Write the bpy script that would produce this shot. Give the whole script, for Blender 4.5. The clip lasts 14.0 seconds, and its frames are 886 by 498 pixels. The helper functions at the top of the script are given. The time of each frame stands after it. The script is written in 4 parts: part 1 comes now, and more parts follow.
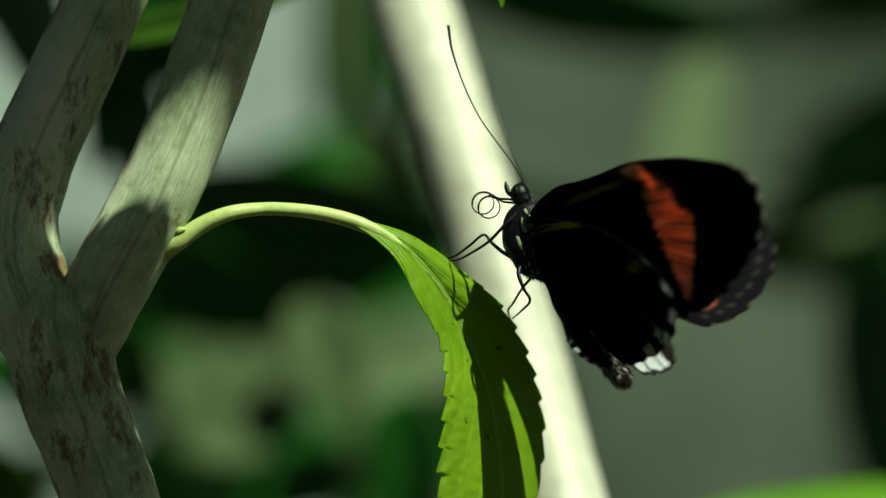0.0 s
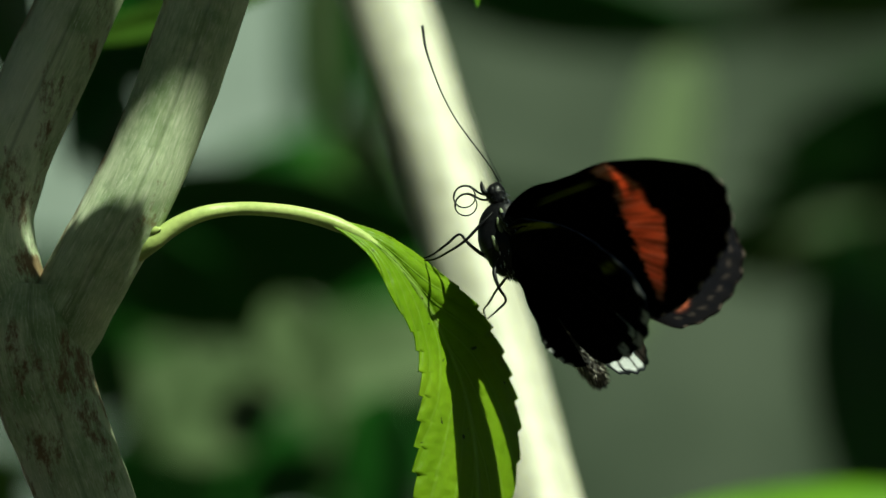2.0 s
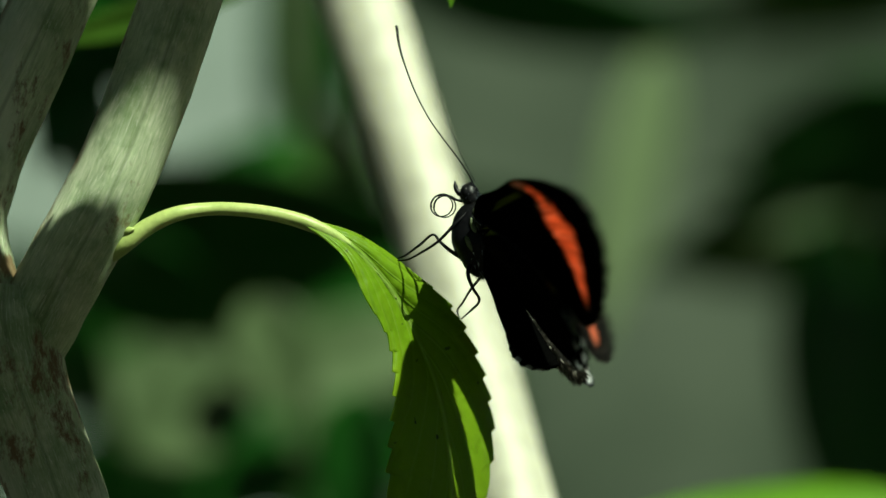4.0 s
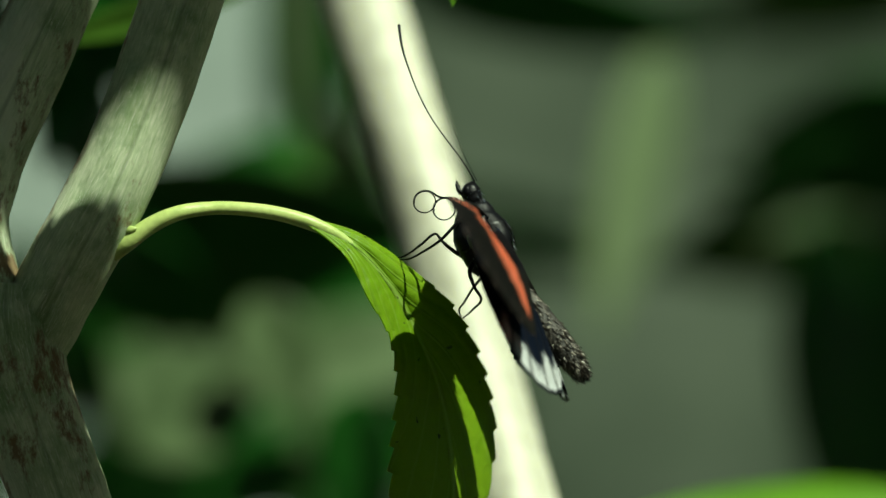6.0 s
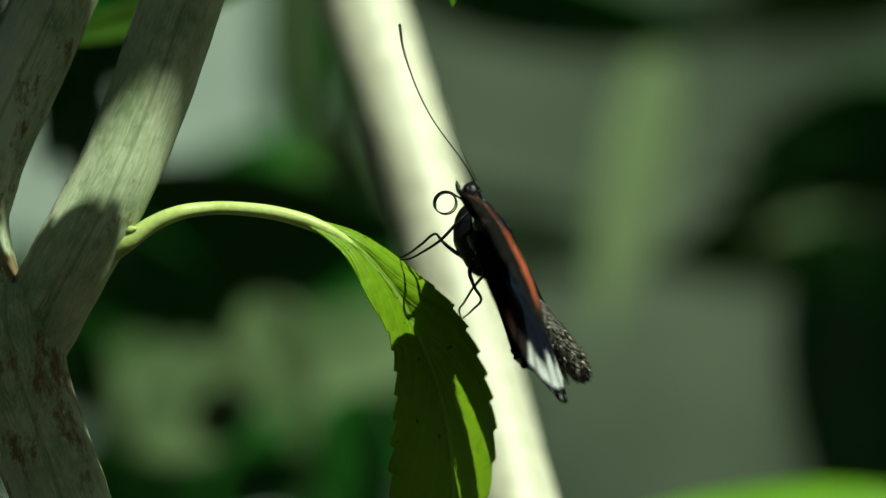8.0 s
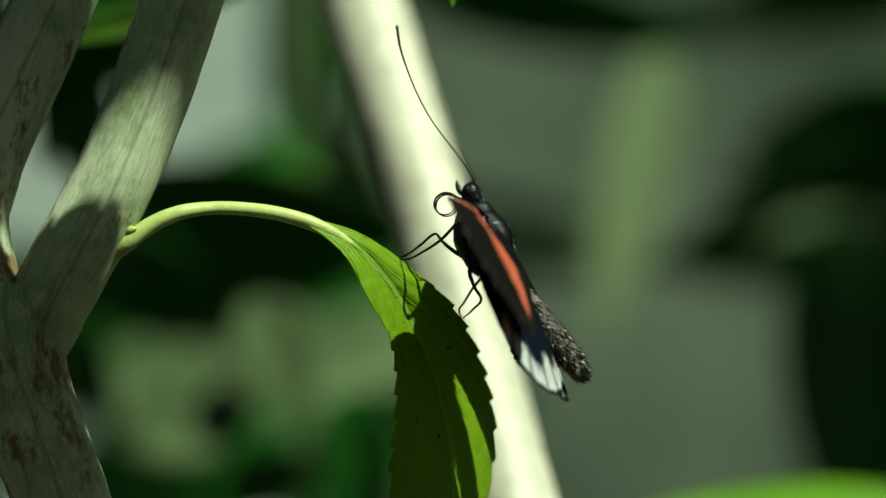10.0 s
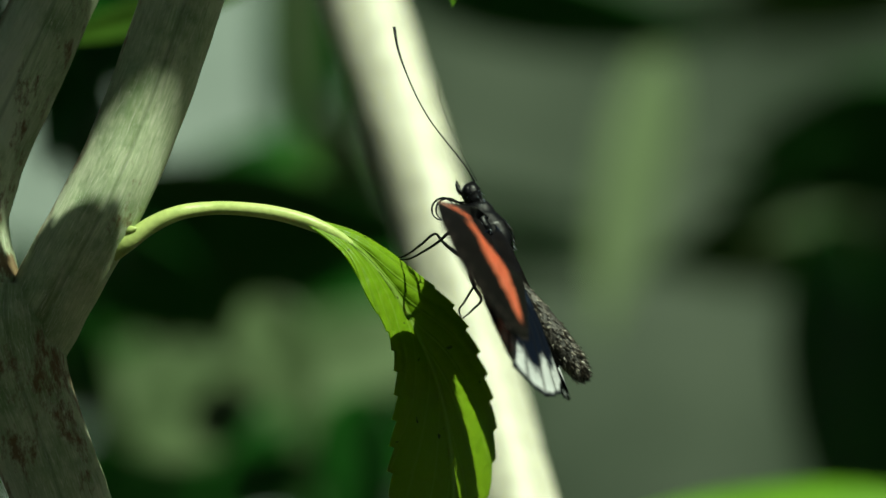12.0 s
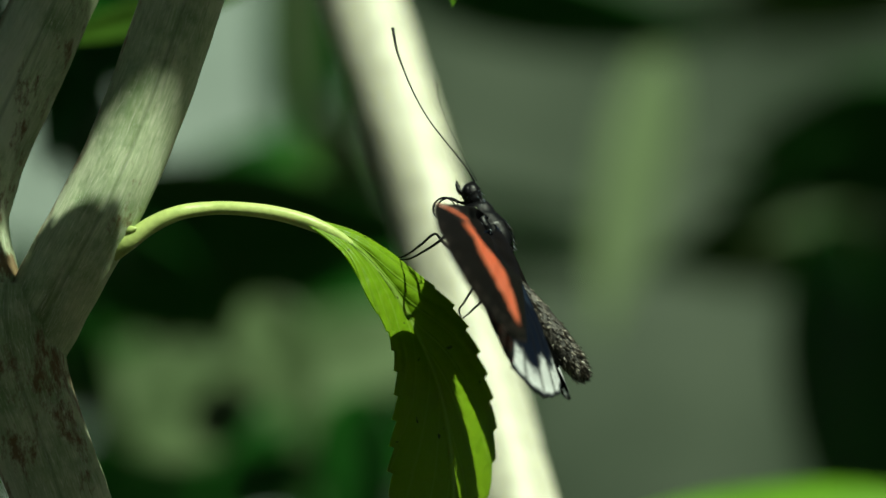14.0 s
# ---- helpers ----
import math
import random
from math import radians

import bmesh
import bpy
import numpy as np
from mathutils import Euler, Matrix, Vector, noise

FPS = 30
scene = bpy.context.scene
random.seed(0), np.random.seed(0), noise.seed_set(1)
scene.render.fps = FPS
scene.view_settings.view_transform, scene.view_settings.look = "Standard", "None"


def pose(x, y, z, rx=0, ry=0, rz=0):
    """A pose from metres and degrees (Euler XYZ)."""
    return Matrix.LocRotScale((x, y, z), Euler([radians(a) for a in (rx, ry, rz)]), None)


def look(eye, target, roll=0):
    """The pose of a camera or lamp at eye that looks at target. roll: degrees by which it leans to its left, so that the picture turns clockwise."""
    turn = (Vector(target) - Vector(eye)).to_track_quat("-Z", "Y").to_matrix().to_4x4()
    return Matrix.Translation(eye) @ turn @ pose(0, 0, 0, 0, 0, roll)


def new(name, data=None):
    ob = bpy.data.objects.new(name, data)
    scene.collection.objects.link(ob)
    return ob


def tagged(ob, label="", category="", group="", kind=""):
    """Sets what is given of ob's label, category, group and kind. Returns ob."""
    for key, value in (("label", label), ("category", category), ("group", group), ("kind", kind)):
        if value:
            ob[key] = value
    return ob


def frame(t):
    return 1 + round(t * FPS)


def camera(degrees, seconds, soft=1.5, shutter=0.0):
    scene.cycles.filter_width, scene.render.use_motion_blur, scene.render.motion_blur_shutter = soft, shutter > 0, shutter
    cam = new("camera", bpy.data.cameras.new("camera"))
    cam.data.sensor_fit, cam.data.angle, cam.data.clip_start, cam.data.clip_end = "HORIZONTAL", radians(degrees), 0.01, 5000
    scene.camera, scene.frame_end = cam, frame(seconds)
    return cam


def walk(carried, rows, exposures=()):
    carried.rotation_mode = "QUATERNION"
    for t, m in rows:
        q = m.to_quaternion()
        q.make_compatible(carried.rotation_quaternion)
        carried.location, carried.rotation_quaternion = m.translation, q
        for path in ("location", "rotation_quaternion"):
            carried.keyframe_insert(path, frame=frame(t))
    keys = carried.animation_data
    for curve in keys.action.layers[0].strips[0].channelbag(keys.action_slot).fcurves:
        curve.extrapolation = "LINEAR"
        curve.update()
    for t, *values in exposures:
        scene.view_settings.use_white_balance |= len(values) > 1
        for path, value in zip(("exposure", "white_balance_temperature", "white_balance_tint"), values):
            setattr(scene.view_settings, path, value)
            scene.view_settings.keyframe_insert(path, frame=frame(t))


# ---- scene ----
H = 1.2          # height of the lens above the ground, metres
REACH = 0.6      # distance to the plane of the butterfly, metres


def mm(p):
    """World place of a plan point in millimetres: right, away, up from the butterfly plane's middle."""
    return Vector((p[0] * 0.001, p[1] * 0.001, H + p[2] * 0.001))


# ---- camera and its walk ----
cam = camera(12.43, 14.0, soft=1.5, shutter=0.4)
cam.data.dof.use_dof = True
cam.data.dof.focus_distance = 0.6
cam.data.dof.aperture_fstop = 9.6
EYE = (0.0, -REACH, H)
PAN = [(0.0, 86.5, 1.5), (0.25, 85.0, 1.3), (0.5, 81.5, 1.0), (1.0, 67.0, 1.0), (1.5, 59.0, 1.0), (2.0, 43.5, 1.0),
       (2.5, 23.5, 1.2), (3.0, 3.5, 3.2), (3.2, -3.0, 4.2), (3.7, -4.0, 2.5), (4.6, -0.5, 0.3), (5.3, 0.0, 0.0), (14.0, 0.0, 0.0)]
walk(cam, [(t, look(EYE, mm((-a / 12.0, 0.0, b / 12.0)))) for t, a, b in PAN],
     exposures=[(0.0, 0.84, 6800, -21), (14.0, 0.84, 6800, -21)])

# ---- light ----
SUN_WAY = Vector((0.39, -0.40, 0.83)).normalized()
elevation = math.asin(SUN_WAY.z)
bearing = math.atan2(SUN_WAY.x, SUN_WAY.y)
world = bpy.data.worlds.new("sky")
scene.world = world
world.use_nodes = True
wn = world.node_tree
sky = wn.nodes.new("ShaderNodeTexSky")
sky.sky_type = "NISHITA"
sky.sun_disc = False
sky.sun_elevation = elevation
sky.sun_rotation = bearing
wn.nodes["Background"].inputs["Strength"].default_value = 0.03
wn.links.new(sky.outputs[0], wn.nodes["Background"].inputs[0])
sun = new("sun", bpy.data.lights.new("sun", "SUN"))
sun.data.energy = 5.0
sun.data.angle = radians(0.53)
sun.data.color = (1.0, 0.96, 0.88)
sun.matrix_world = look(SUN_WAY * 5.0, (0, 0, 0))


# ---- materials ----
def shader(name, rough=0.6, spec=0.4):
    m = bpy.data.materials.new(name)
    m.use_nodes = True
    b = m.node_tree.nodes["Principled BSDF"]
    b.inputs["Roughness"].default_value = rough
    b.inputs["Specular IOR Level"].default_value = spec
    return m, m.node_tree, b


def node(tree, kind, **values):
    n = tree.nodes.new(kind)
    for key, value in values.items():
        n.inputs[key.replace("_", " ")].default_value = value
    return n


def ramp(tree, source, stops):
    r = tree.nodes.new("ShaderNodeValToRGB")
    while len(r.color_ramp.elements) < len(stops):
        r.color_ramp.elements.new(0.5)
    for e, (p, c) in zip(r.color_ramp.elements, stops):
        e.position, e.color = p, (*c, 1)
    tree.links.new(source, r.inputs[0])
    return r.outputs[0]


def mix(tree, factor, a, b, how="MIX"):
    m = tree.nodes.new("ShaderNodeMix")
    m.data_type, m.blend_type = "RGBA", how
    for socket, value in ((0, factor), (6, a), (7, b)):
        if isinstance(value, (int, float)):
            m.inputs[socket].default_value = value
        elif isinstance(value, tuple):
            m.inputs[socket].default_value = (*value, 1)
        else:
            tree.links.new(value, m.inputs[socket])
    return m.outputs[2]


def grain(tree, scale, stretch=(1, 1, 1), coords="Object", detail=6.0, rough=0.6, warp=0.0):
    tc = tree.nodes.new("ShaderNodeTexCoord")
    mp = tree.nodes.new("ShaderNodeMapping")
    mp.inputs["Scale"].default_value = stretch
    tree.links.new(tc.outputs[coords], mp.inputs[0])
    n = node(tree, "ShaderNodeTexNoise", Scale=scale, Detail=detail, Roughness=rough, Distortion=warp)
    tree.links.new(mp.outputs[0], n.inputs["Vector"])
    return n.outputs[0]


def relief(tree, b, source, depth, strength=0.6):
    bp = node(tree, "ShaderNodeBump", Strength=strength, Distance=depth)
    tree.links.new(source, bp.inputs["Height"])
    tree.links.new(bp.outputs[0], b.inputs["Normal"])


def plain(name, stops, scale, rough=0.6, depth=0.0003, stretch=(1, 1, 1), coords="Object", spec=0.4):
    m, t, b = shader(name, rough, spec)
    g = grain(t, scale, stretch, coords)
    fine = grain(t, scale * 7, stretch, coords)
    c = ramp(t, g, stops)
    c = mix(t, 0.35, c, ramp(t, fine, [(0.3, (0.25, 0.25, 0.25)), (0.7, (0.75, 0.75, 0.75))]), "OVERLAY")
    t.links.new(c, b.inputs["Base Color"])
    relief(t, b, fine, depth)
    return m


def bark(name, scars, age):
    """Green-grey living bark with lengthwise fibres, pale lenticels and brown scars; UVs run round and along."""
    m, t, b = shader(name, 0.55, 0.35)
    fibre = grain(t, 1.0, (150.0, 240.0, 1.0), "UV", 6.0, 0.75, 0.5)
    hair = grain(t, 1.0, (260.0, 300.0, 1.0), "UV", 3.0, 0.7, 1.2)
    groove = grain(t, 1.0, (14.0, 9.0, 1.0), "UV", 3.0, 0.5)
    blotch = grain(t, 110.0, (1, 1, 1), "Object", 5.0, 0.65)
    c = ramp(t, fibre, [(0.30, (0.33, 0.43, 0.22)), (0.5, (0.63, 0.72, 0.47)), (0.68, (0.86, 0.87, 0.72))])
    c = mix(t, ramp(t, blotch, [(0.45, (0, 0, 0)), (0.66, (0.8, 0.8, 0.8))]), c, (0.20, 0.32, 0.13))
    pale = grain(t, 70.0, (1.0, 1.0, 0.45), "Object", 4.0, 0.6)
    c = mix(t, ramp(t, pale, [(0.50, (0, 0, 0)), (0.64, (0.75, 0.75, 0.75))]), c, (0.80, 0.83, 0.68))
    c = mix(t, ramp(t, groove, [(0.28, (0.8, 0.8, 0.8)), (0.38, (0, 0, 0))]), c, (0.10, 0.15, 0.06))
    c = mix(t, ramp(t, hair, [(0.57, (0, 0, 0)), (0.65, (0.95, 0.95, 0.95))]), c, (0.88, 0.88, 0.76))
    stain = grain(t, 45.0, (1.0, 1.0, 0.6), "Object", 6.0, 0.7)
    c = mix(t, ramp(t, stain, [(0.40, (0, 0, 0)), (0.62, (age, age, age))]), c, (0.13, 0.145, 0.035))
    uv = t.nodes.new("ShaderNodeUVMap")
    wob = mix(t, 0.012, uv.outputs[0], grain(t, 60.0, (1, 1, 1), "Object", 2.0), "ADD")
    sx = t.nodes.new("ShaderNodeSeparateXYZ")
    t.links.new(wob, sx.inputs[0])
    line = ramp(t, sx.outputs[0], [(0.722, (0, 0, 0)), (0.730, (0.4, 0.4, 0.4)), (0.734, (0.4, 0.4, 0.4)), (0.746, (0, 0, 0))])
    c = mix(t, line, c, (0.09, 0.14, 0.05))
    side = ramp(t, sx.outputs[0], [(0.915, (0, 0, 0)), (0.965, (1, 1, 1))])
    crust = ramp(t, grain(t, 190.0, (1.0, 1.0, 0.6), "Object", 6.0, 0.75), [(0.46, (0, 0, 0)), (0.54, (1, 1, 1))])
    c = mix(t, mix(t, 1.0, side, crust, "MULTIPLY"), c, (0.20, 0.125, 0.055))
    spot = grain(t, 75.0, (1.0, 1.0, 0.5), "Object", 8.0, 0.75)
    c = mix(t, ramp(t, spot, [(scars, (0, 0, 0)), (scars + 0.06, (0.9, 0.9, 0.9))]), c, (0.17, 0.09, 0.035))
    t.links.new(c, b.inputs["Base Color"])
    both = mix(t, 0.5, fibre, hair)
    relief(t, b, mix(t, 0.35, both, groove), 0.0010, 0.8)
    return m


def leaf_skin(name, dark, light, through_tint, share, veins=True, rough=0.4, scale=60.0):
    """A leaf: waxy face over a body that lets some light through; paler veins from the vein layer."""
    m, t, b = shader(name, rough, 0.28)
    g = grain(t, scale)
    f = grain(t, scale * 9)
    c = ramp(t, g, [(0.3, dark), (0.7, light)])
    c = mix(t, 0.3, c, ramp(t, f, [(0.3, (0.3, 0.3, 0.3)), (0.7, (0.7, 0.7, 0.7))]), "OVERLAY")
    tint = mix(t, g, through_tint, tuple(0.8 * v for v in through_tint))
    if veins:
        a = t.nodes.new("ShaderNodeAttribute")
        a.attribute_name = "vein"
        c = mix(t, a.outputs["Fac"], c, (0.30, 0.42, 0.10))
        tint = mix(t, a.outputs["Fac"], tint, (0.52, 0.74, 0.16))
    if veins:
        speck = grain(t, 520.0, (1, 1, 1), "Object", 1.0)
        dark_speck = ramp(t, speck, [(0.74, (0, 0, 0)), (0.77, (0.85, 0.85, 0.85))])
        c = mix(t, dark_speck, c, (0.03, 0.04, 0.01))
        tint = mix(t, dark_speck, tint, (0.03, 0.04, 0.01))
    t.links.new(c, b.inputs["Base Color"])
    relief(t, b, f, 0.0002, 0.5)
    tr = t.nodes.new("ShaderNodeBsdfTranslucent")
    t.links.new(tint, tr.inputs["Color"])
    ms = node(t, "ShaderNodeMixShader", Fac=share)
    t.links.new(b.outputs[0], ms.inputs[1])
    t.links.new(tr.outputs[0], ms.inputs[2])
    t.links.new(ms.outputs[0], t.nodes["Material Output"].inputs["Surface"])
    return m


def wing_skin(name, layer, ground, sheen, band, pale, share, rough, spec=0.2, band_share=0.3):
    """Scaled wing membrane; the layer holds band, white, vein and olive shares."""
    m, t, b = shader(name, rough, spec)
    a = t.nodes.new("ShaderNodeAttribute")
    a.attribute_name = layer
    s = t.nodes.new("ShaderNodeSeparateColor")
    t.links.new(a.outputs["Color"], s.inputs[0])
    scales = grain(t, 2600.0, (1.0, 1.0, 1.0), "Object", 2.0)
    patch = grain(t, 140.0)
    c = ramp(t, patch, [(0.3, ground), (0.7, tuple(1.7 * v for v in ground))])
    c = mix(t, a.outputs["Alpha"], c, (0.26, 0.28, 0.035))
    c = mix(t, s.outputs[0], c, band)
    c = mix(t, s.outputs[1], c, pale)
    c = mix(t, s.outputs[2], c, (0.006, 0.005, 0.004))
    c = mix(t, 0.3, c, ramp(t, scales, [(0.3, (0.2, 0.2, 0.2)), (0.7, (0.8, 0.8, 0.8))]), "OVERLAY")
    t.links.new(c, b.inputs["Base Color"])
    b.inputs["Specular Tint"].default_value = sheen
    relief(t, b, scales, 0.00006, 0.5)
    tr = t.nodes.new("ShaderNodeBsdfTranslucent")
    t.links.new(c, tr.inputs["Color"])
    ms = t.nodes.new("ShaderNodeMixShader")
    t.links.new(mix(t, mix(t, 1.0, s.outputs[0], s.outputs[1], "LIGHTEN"), (share,) * 3, (band_share,) * 3), ms.inputs[0])
    t.links.new(b.outputs[0], ms.inputs[1])
    t.links.new(tr.outputs[0], ms.inputs[2])
    t.links.new(ms.outputs[0], t.nodes["Material Output"].inputs["Surface"])
    return m


BARK = bark("green_bark", 0.66, 0.2)
BARK_OLD = bark("old_bark", 0.53, 0.22)
CRUST, _t, _b = shader("bark_crust", 0.8, 0.2)
_geo = _t.nodes.new("ShaderNodeNewGeometry")
_t.links.new(ramp(_t, _geo.outputs["Random Per Island"], [(0.0, (0.10, 0.06, 0.025)), (0.35, (0.24, 0.15, 0.07)), (0.6, (0.46, 0.42, 0.28)), (1.0, (0.78, 0.74, 0.60))]), _b.inputs["Base Color"])
PALE_STEM = plain("pale_stem", [(0.3, (0.33, 0.32, 0.26)), (0.7, (0.41, 0.40, 0.335))], 30.0, 0.5, 0.0004)
_b = PALE_STEM.node_tree.nodes["Principled BSDF"]
_b.inputs["Subsurface Weight"].default_value = 0.4
_b.inputs["Subsurface Radius"].default_value = (1.0, 1.0, 0.6)
_b.inputs["Subsurface Scale"].default_value = 0.010
PETIOLE = leaf_skin("petiole_skin", (0.30, 0.38, 0.11), (0.46, 0.52, 0.20), (0.5, 0.6, 0.2), 0.12, False, 0.35, 120.0)
BLADE = leaf_skin("blade_skin", (0.125, 0.225, 0.010), (0.215, 0.33, 0.018), (0.40, 0.62, 0.02), 0.45)
# Dark green leaf; part of the shade among the plants is in its colour.
LEAF_SHADE_DARK = leaf_skin("shade_dark_leaf", (0.010, 0.066, 0.005), (0.020, 0.105, 0.010), (0.035, 0.17, 0.012), 0.06, False, 0.5, 20.0)
LEAF_MID = leaf_skin("mid_leaf", (0.05, 0.14, 0.02), (0.09, 0.22, 0.035), (0.16, 0.40, 0.05), 0.4, False, 0.4, 20.0)
LEAF_PALE = leaf_skin("pale_leaf", (0.145, 0.20, 0.10), (0.215, 0.28, 0.15), (0.25, 0.4, 0.15), 0.25, False, 0.35, 20.0)
LEAF_MOSS = leaf_skin("moss_green_leaf", (0.050, 0.115, 0.012), (0.085, 0.175, 0.020), (0.10, 0.2, 0.03), 0.25, False, 0.45, 20.0)
LEAF_OLIVE = leaf_skin("olive_leaf", (0.056, 0.088, 0.036), (0.102, 0.145, 0.066), (0.16, 0.24, 0.08), 0.2, False, 0.45, 20.0)
LEAF_BRIGHT = leaf_skin("bright_leaf", (0.09, 0.20, 0.015), (0.14, 0.29, 0.02), (0.22, 0.5, 0.02), 0.45, False, 0.4, 20.0)
SOIL = plain("soil", [(0.3, (0.04, 0.03, 0.02)), (0.7, (0.10, 0.08, 0.05))], 12.0, 0.9, 0.01)
# Backdrop tones: bright and shaded blurred distance are put into these two colours.
WALL_GREY = plain("grey_backdrop", [(0.42, (0.031, 0.046, 0.028)), (0.60, (0.077, 0.097, 0.069))], 3.5, 0.85, 0.002)
WALL_PALE = plain("pale_backdrop", [(0.35, (0.20, 0.25, 0.23)), (0.65, (0.32, 0.37, 0.34))], 1.5, 0.8, 0.002)
CHITIN, _t, _b = shader("black_chitin", 0.34, 0.14)
_g = grain(_t, 1600.0)
_t.links.new(ramp(_t, _g, [(0.45, (0.003, 0.003, 0.004)), (0.65, (0.005, 0.005, 0.006)), (0.85, (0.02, 0.02, 0.024))]), _b.inputs["Base Color"])
relief(_t, _b, _g, 0.00008, 0.6)
PALE_SPOT = plain("pale_spot", [(0.35, (0.05, 0.065, 0.03)), (0.65, (0.20, 0.23, 0.14))], 900.0, 0.5, 0.0001)
FUR, _t, _b = shader("grey_scales", 0.5, 0.5)
_g = grain(_t, 700.0, (1, 1, 1), "Object", 4.0, 0.75)
_t.links.new(ramp(_t, _g, [(0.42, (0.007, 0.006, 0.005)), (0.56, (0.035, 0.029, 0.023)), (0.75, (0.17, 0.15, 0.13))]), _b.inputs["Base Color"])
relief(_t, _b, _g, 0.0006, 1.0)
# Black scales; the pale top stops paint specular glints onto a few.
SCALES, _t, _b = shader("body_scales", 0.22, 0.9)
_geo = _t.nodes.new("ShaderNodeNewGeometry")
_t.links.new(ramp(_t, _geo.outputs["Random Per Island"], [(0.0, (0.004, 0.004, 0.004)), (0.6, (0.006, 0.006, 0.008)), (0.84, (0.014, 0.020, 0.036)), (0.93, (0.26, 0.31, 0.38)), (1.0, (0.55, 0.58, 0.62))]), _b.inputs["Base Color"])
SCALES_GREY, _t, _b = shader("grey_body_scales", 0.42, 0.5)
_geo = _t.nodes.new("ShaderNodeNewGeometry")
_t.links.new(ramp(_t, _geo.outputs["Random Per Island"], [(0.0, (0.006, 0.005, 0.004)), (0.45, (0.030, 0.024, 0.018)), (0.75, (0.11, 0.09, 0.07)), (1.0, (0.58, 0.54, 0.48))]), _b.inputs["Base Color"])
FORE_TOP = wing_skin("forewing_upperside", "top", (0.0034, 0.0024, 0.0015), (0.06, 0.18, 0.5, 1), (0.91, 0.225, 0.118), (0.66, 0.50, 0.44), 0.2, 0.5, 0.25, 0.70)
FORE_UNDER = wing_skin("forewing_underside", "under", (0.0012, 0.001, 0.0008), (1, 1, 1, 1), (0.93, 0.36, 0.20), (0.85, 0.74, 0.66), 0.2, 0.8, 0.0, 0.88)
HIND_TOP = wing_skin("hindwing_upperside", "top", (0.0020, 0.0028, 0.006), (0.12, 0.25, 0.5, 1), (0.5, 0.06, 0.04), (0.76, 0.78, 0.80), 0.12, 0.55, 0.12, 0.6)
HIND_UNDER = wing_skin("hindwing_underside", "under", (0.001, 0.001, 0.001), (1, 1, 1, 1), (0.5, 0.06, 0.04), (0.62, 0.64, 0.64), 0.1, 0.8, 0.0, 0.7)


# ---- builders ----
def part(name, mesh, material, parent=None, label=""):
    """One mesh object under a thing or a part."""
    for m in material if isinstance(material, (list, tuple)) else [material]:
        mesh.materials.append(m)
    ob = new(name, mesh)
    ob.parent = parent
    return tagged(ob, label)


def empty(name, m=None, label="", category="", group="", kind=""):
    ob = new(name)
    ob.empty_display_size = 0.01
    if m is not None:
        ob.matrix_basis = m
    return tagged(ob, label, category, group, kind)


def spline(points, n):
    """n points along a smooth curve through the given ones, the same number to each stretch; unequal stretches don't overshoot."""
    p = np.array(points, float)
    gap = np.maximum(np.linalg.norm(np.diff(p, axis=0), axis=1), 1e-6)
    slope = np.diff(p, axis=0) / gap[:, None]
    tan = np.vstack([slope[:1], (slope[:-1] * gap[1:, None] + slope[1:] * gap[:-1, None]) / (gap[:-1] + gap[1:])[:, None], slope[-1:]])
    out = []
    for s in np.linspace(0, len(p) - 1 - 1e-9, n):
        i, f = int(s), s - int(s)
        out.append((2 * f ** 3 - 3 * f * f + 1) * p[i] + (f ** 3 - 2 * f * f + f) * gap[i] * tan[i]
                   + (3 * f * f - 2 * f ** 3) * p[i + 1] + (f ** 3 - f * f) * gap[i] * tan[i + 1])
    return np.array(out)


def smooth_mesh(name, verts, faces):
    me = bpy.data.meshes.new(name)
    me.from_pydata([tuple(v) for v in verts], [], faces)
    me.polygons.foreach_set("use_smooth", [True] * len(faces))
    me.update()
    return me


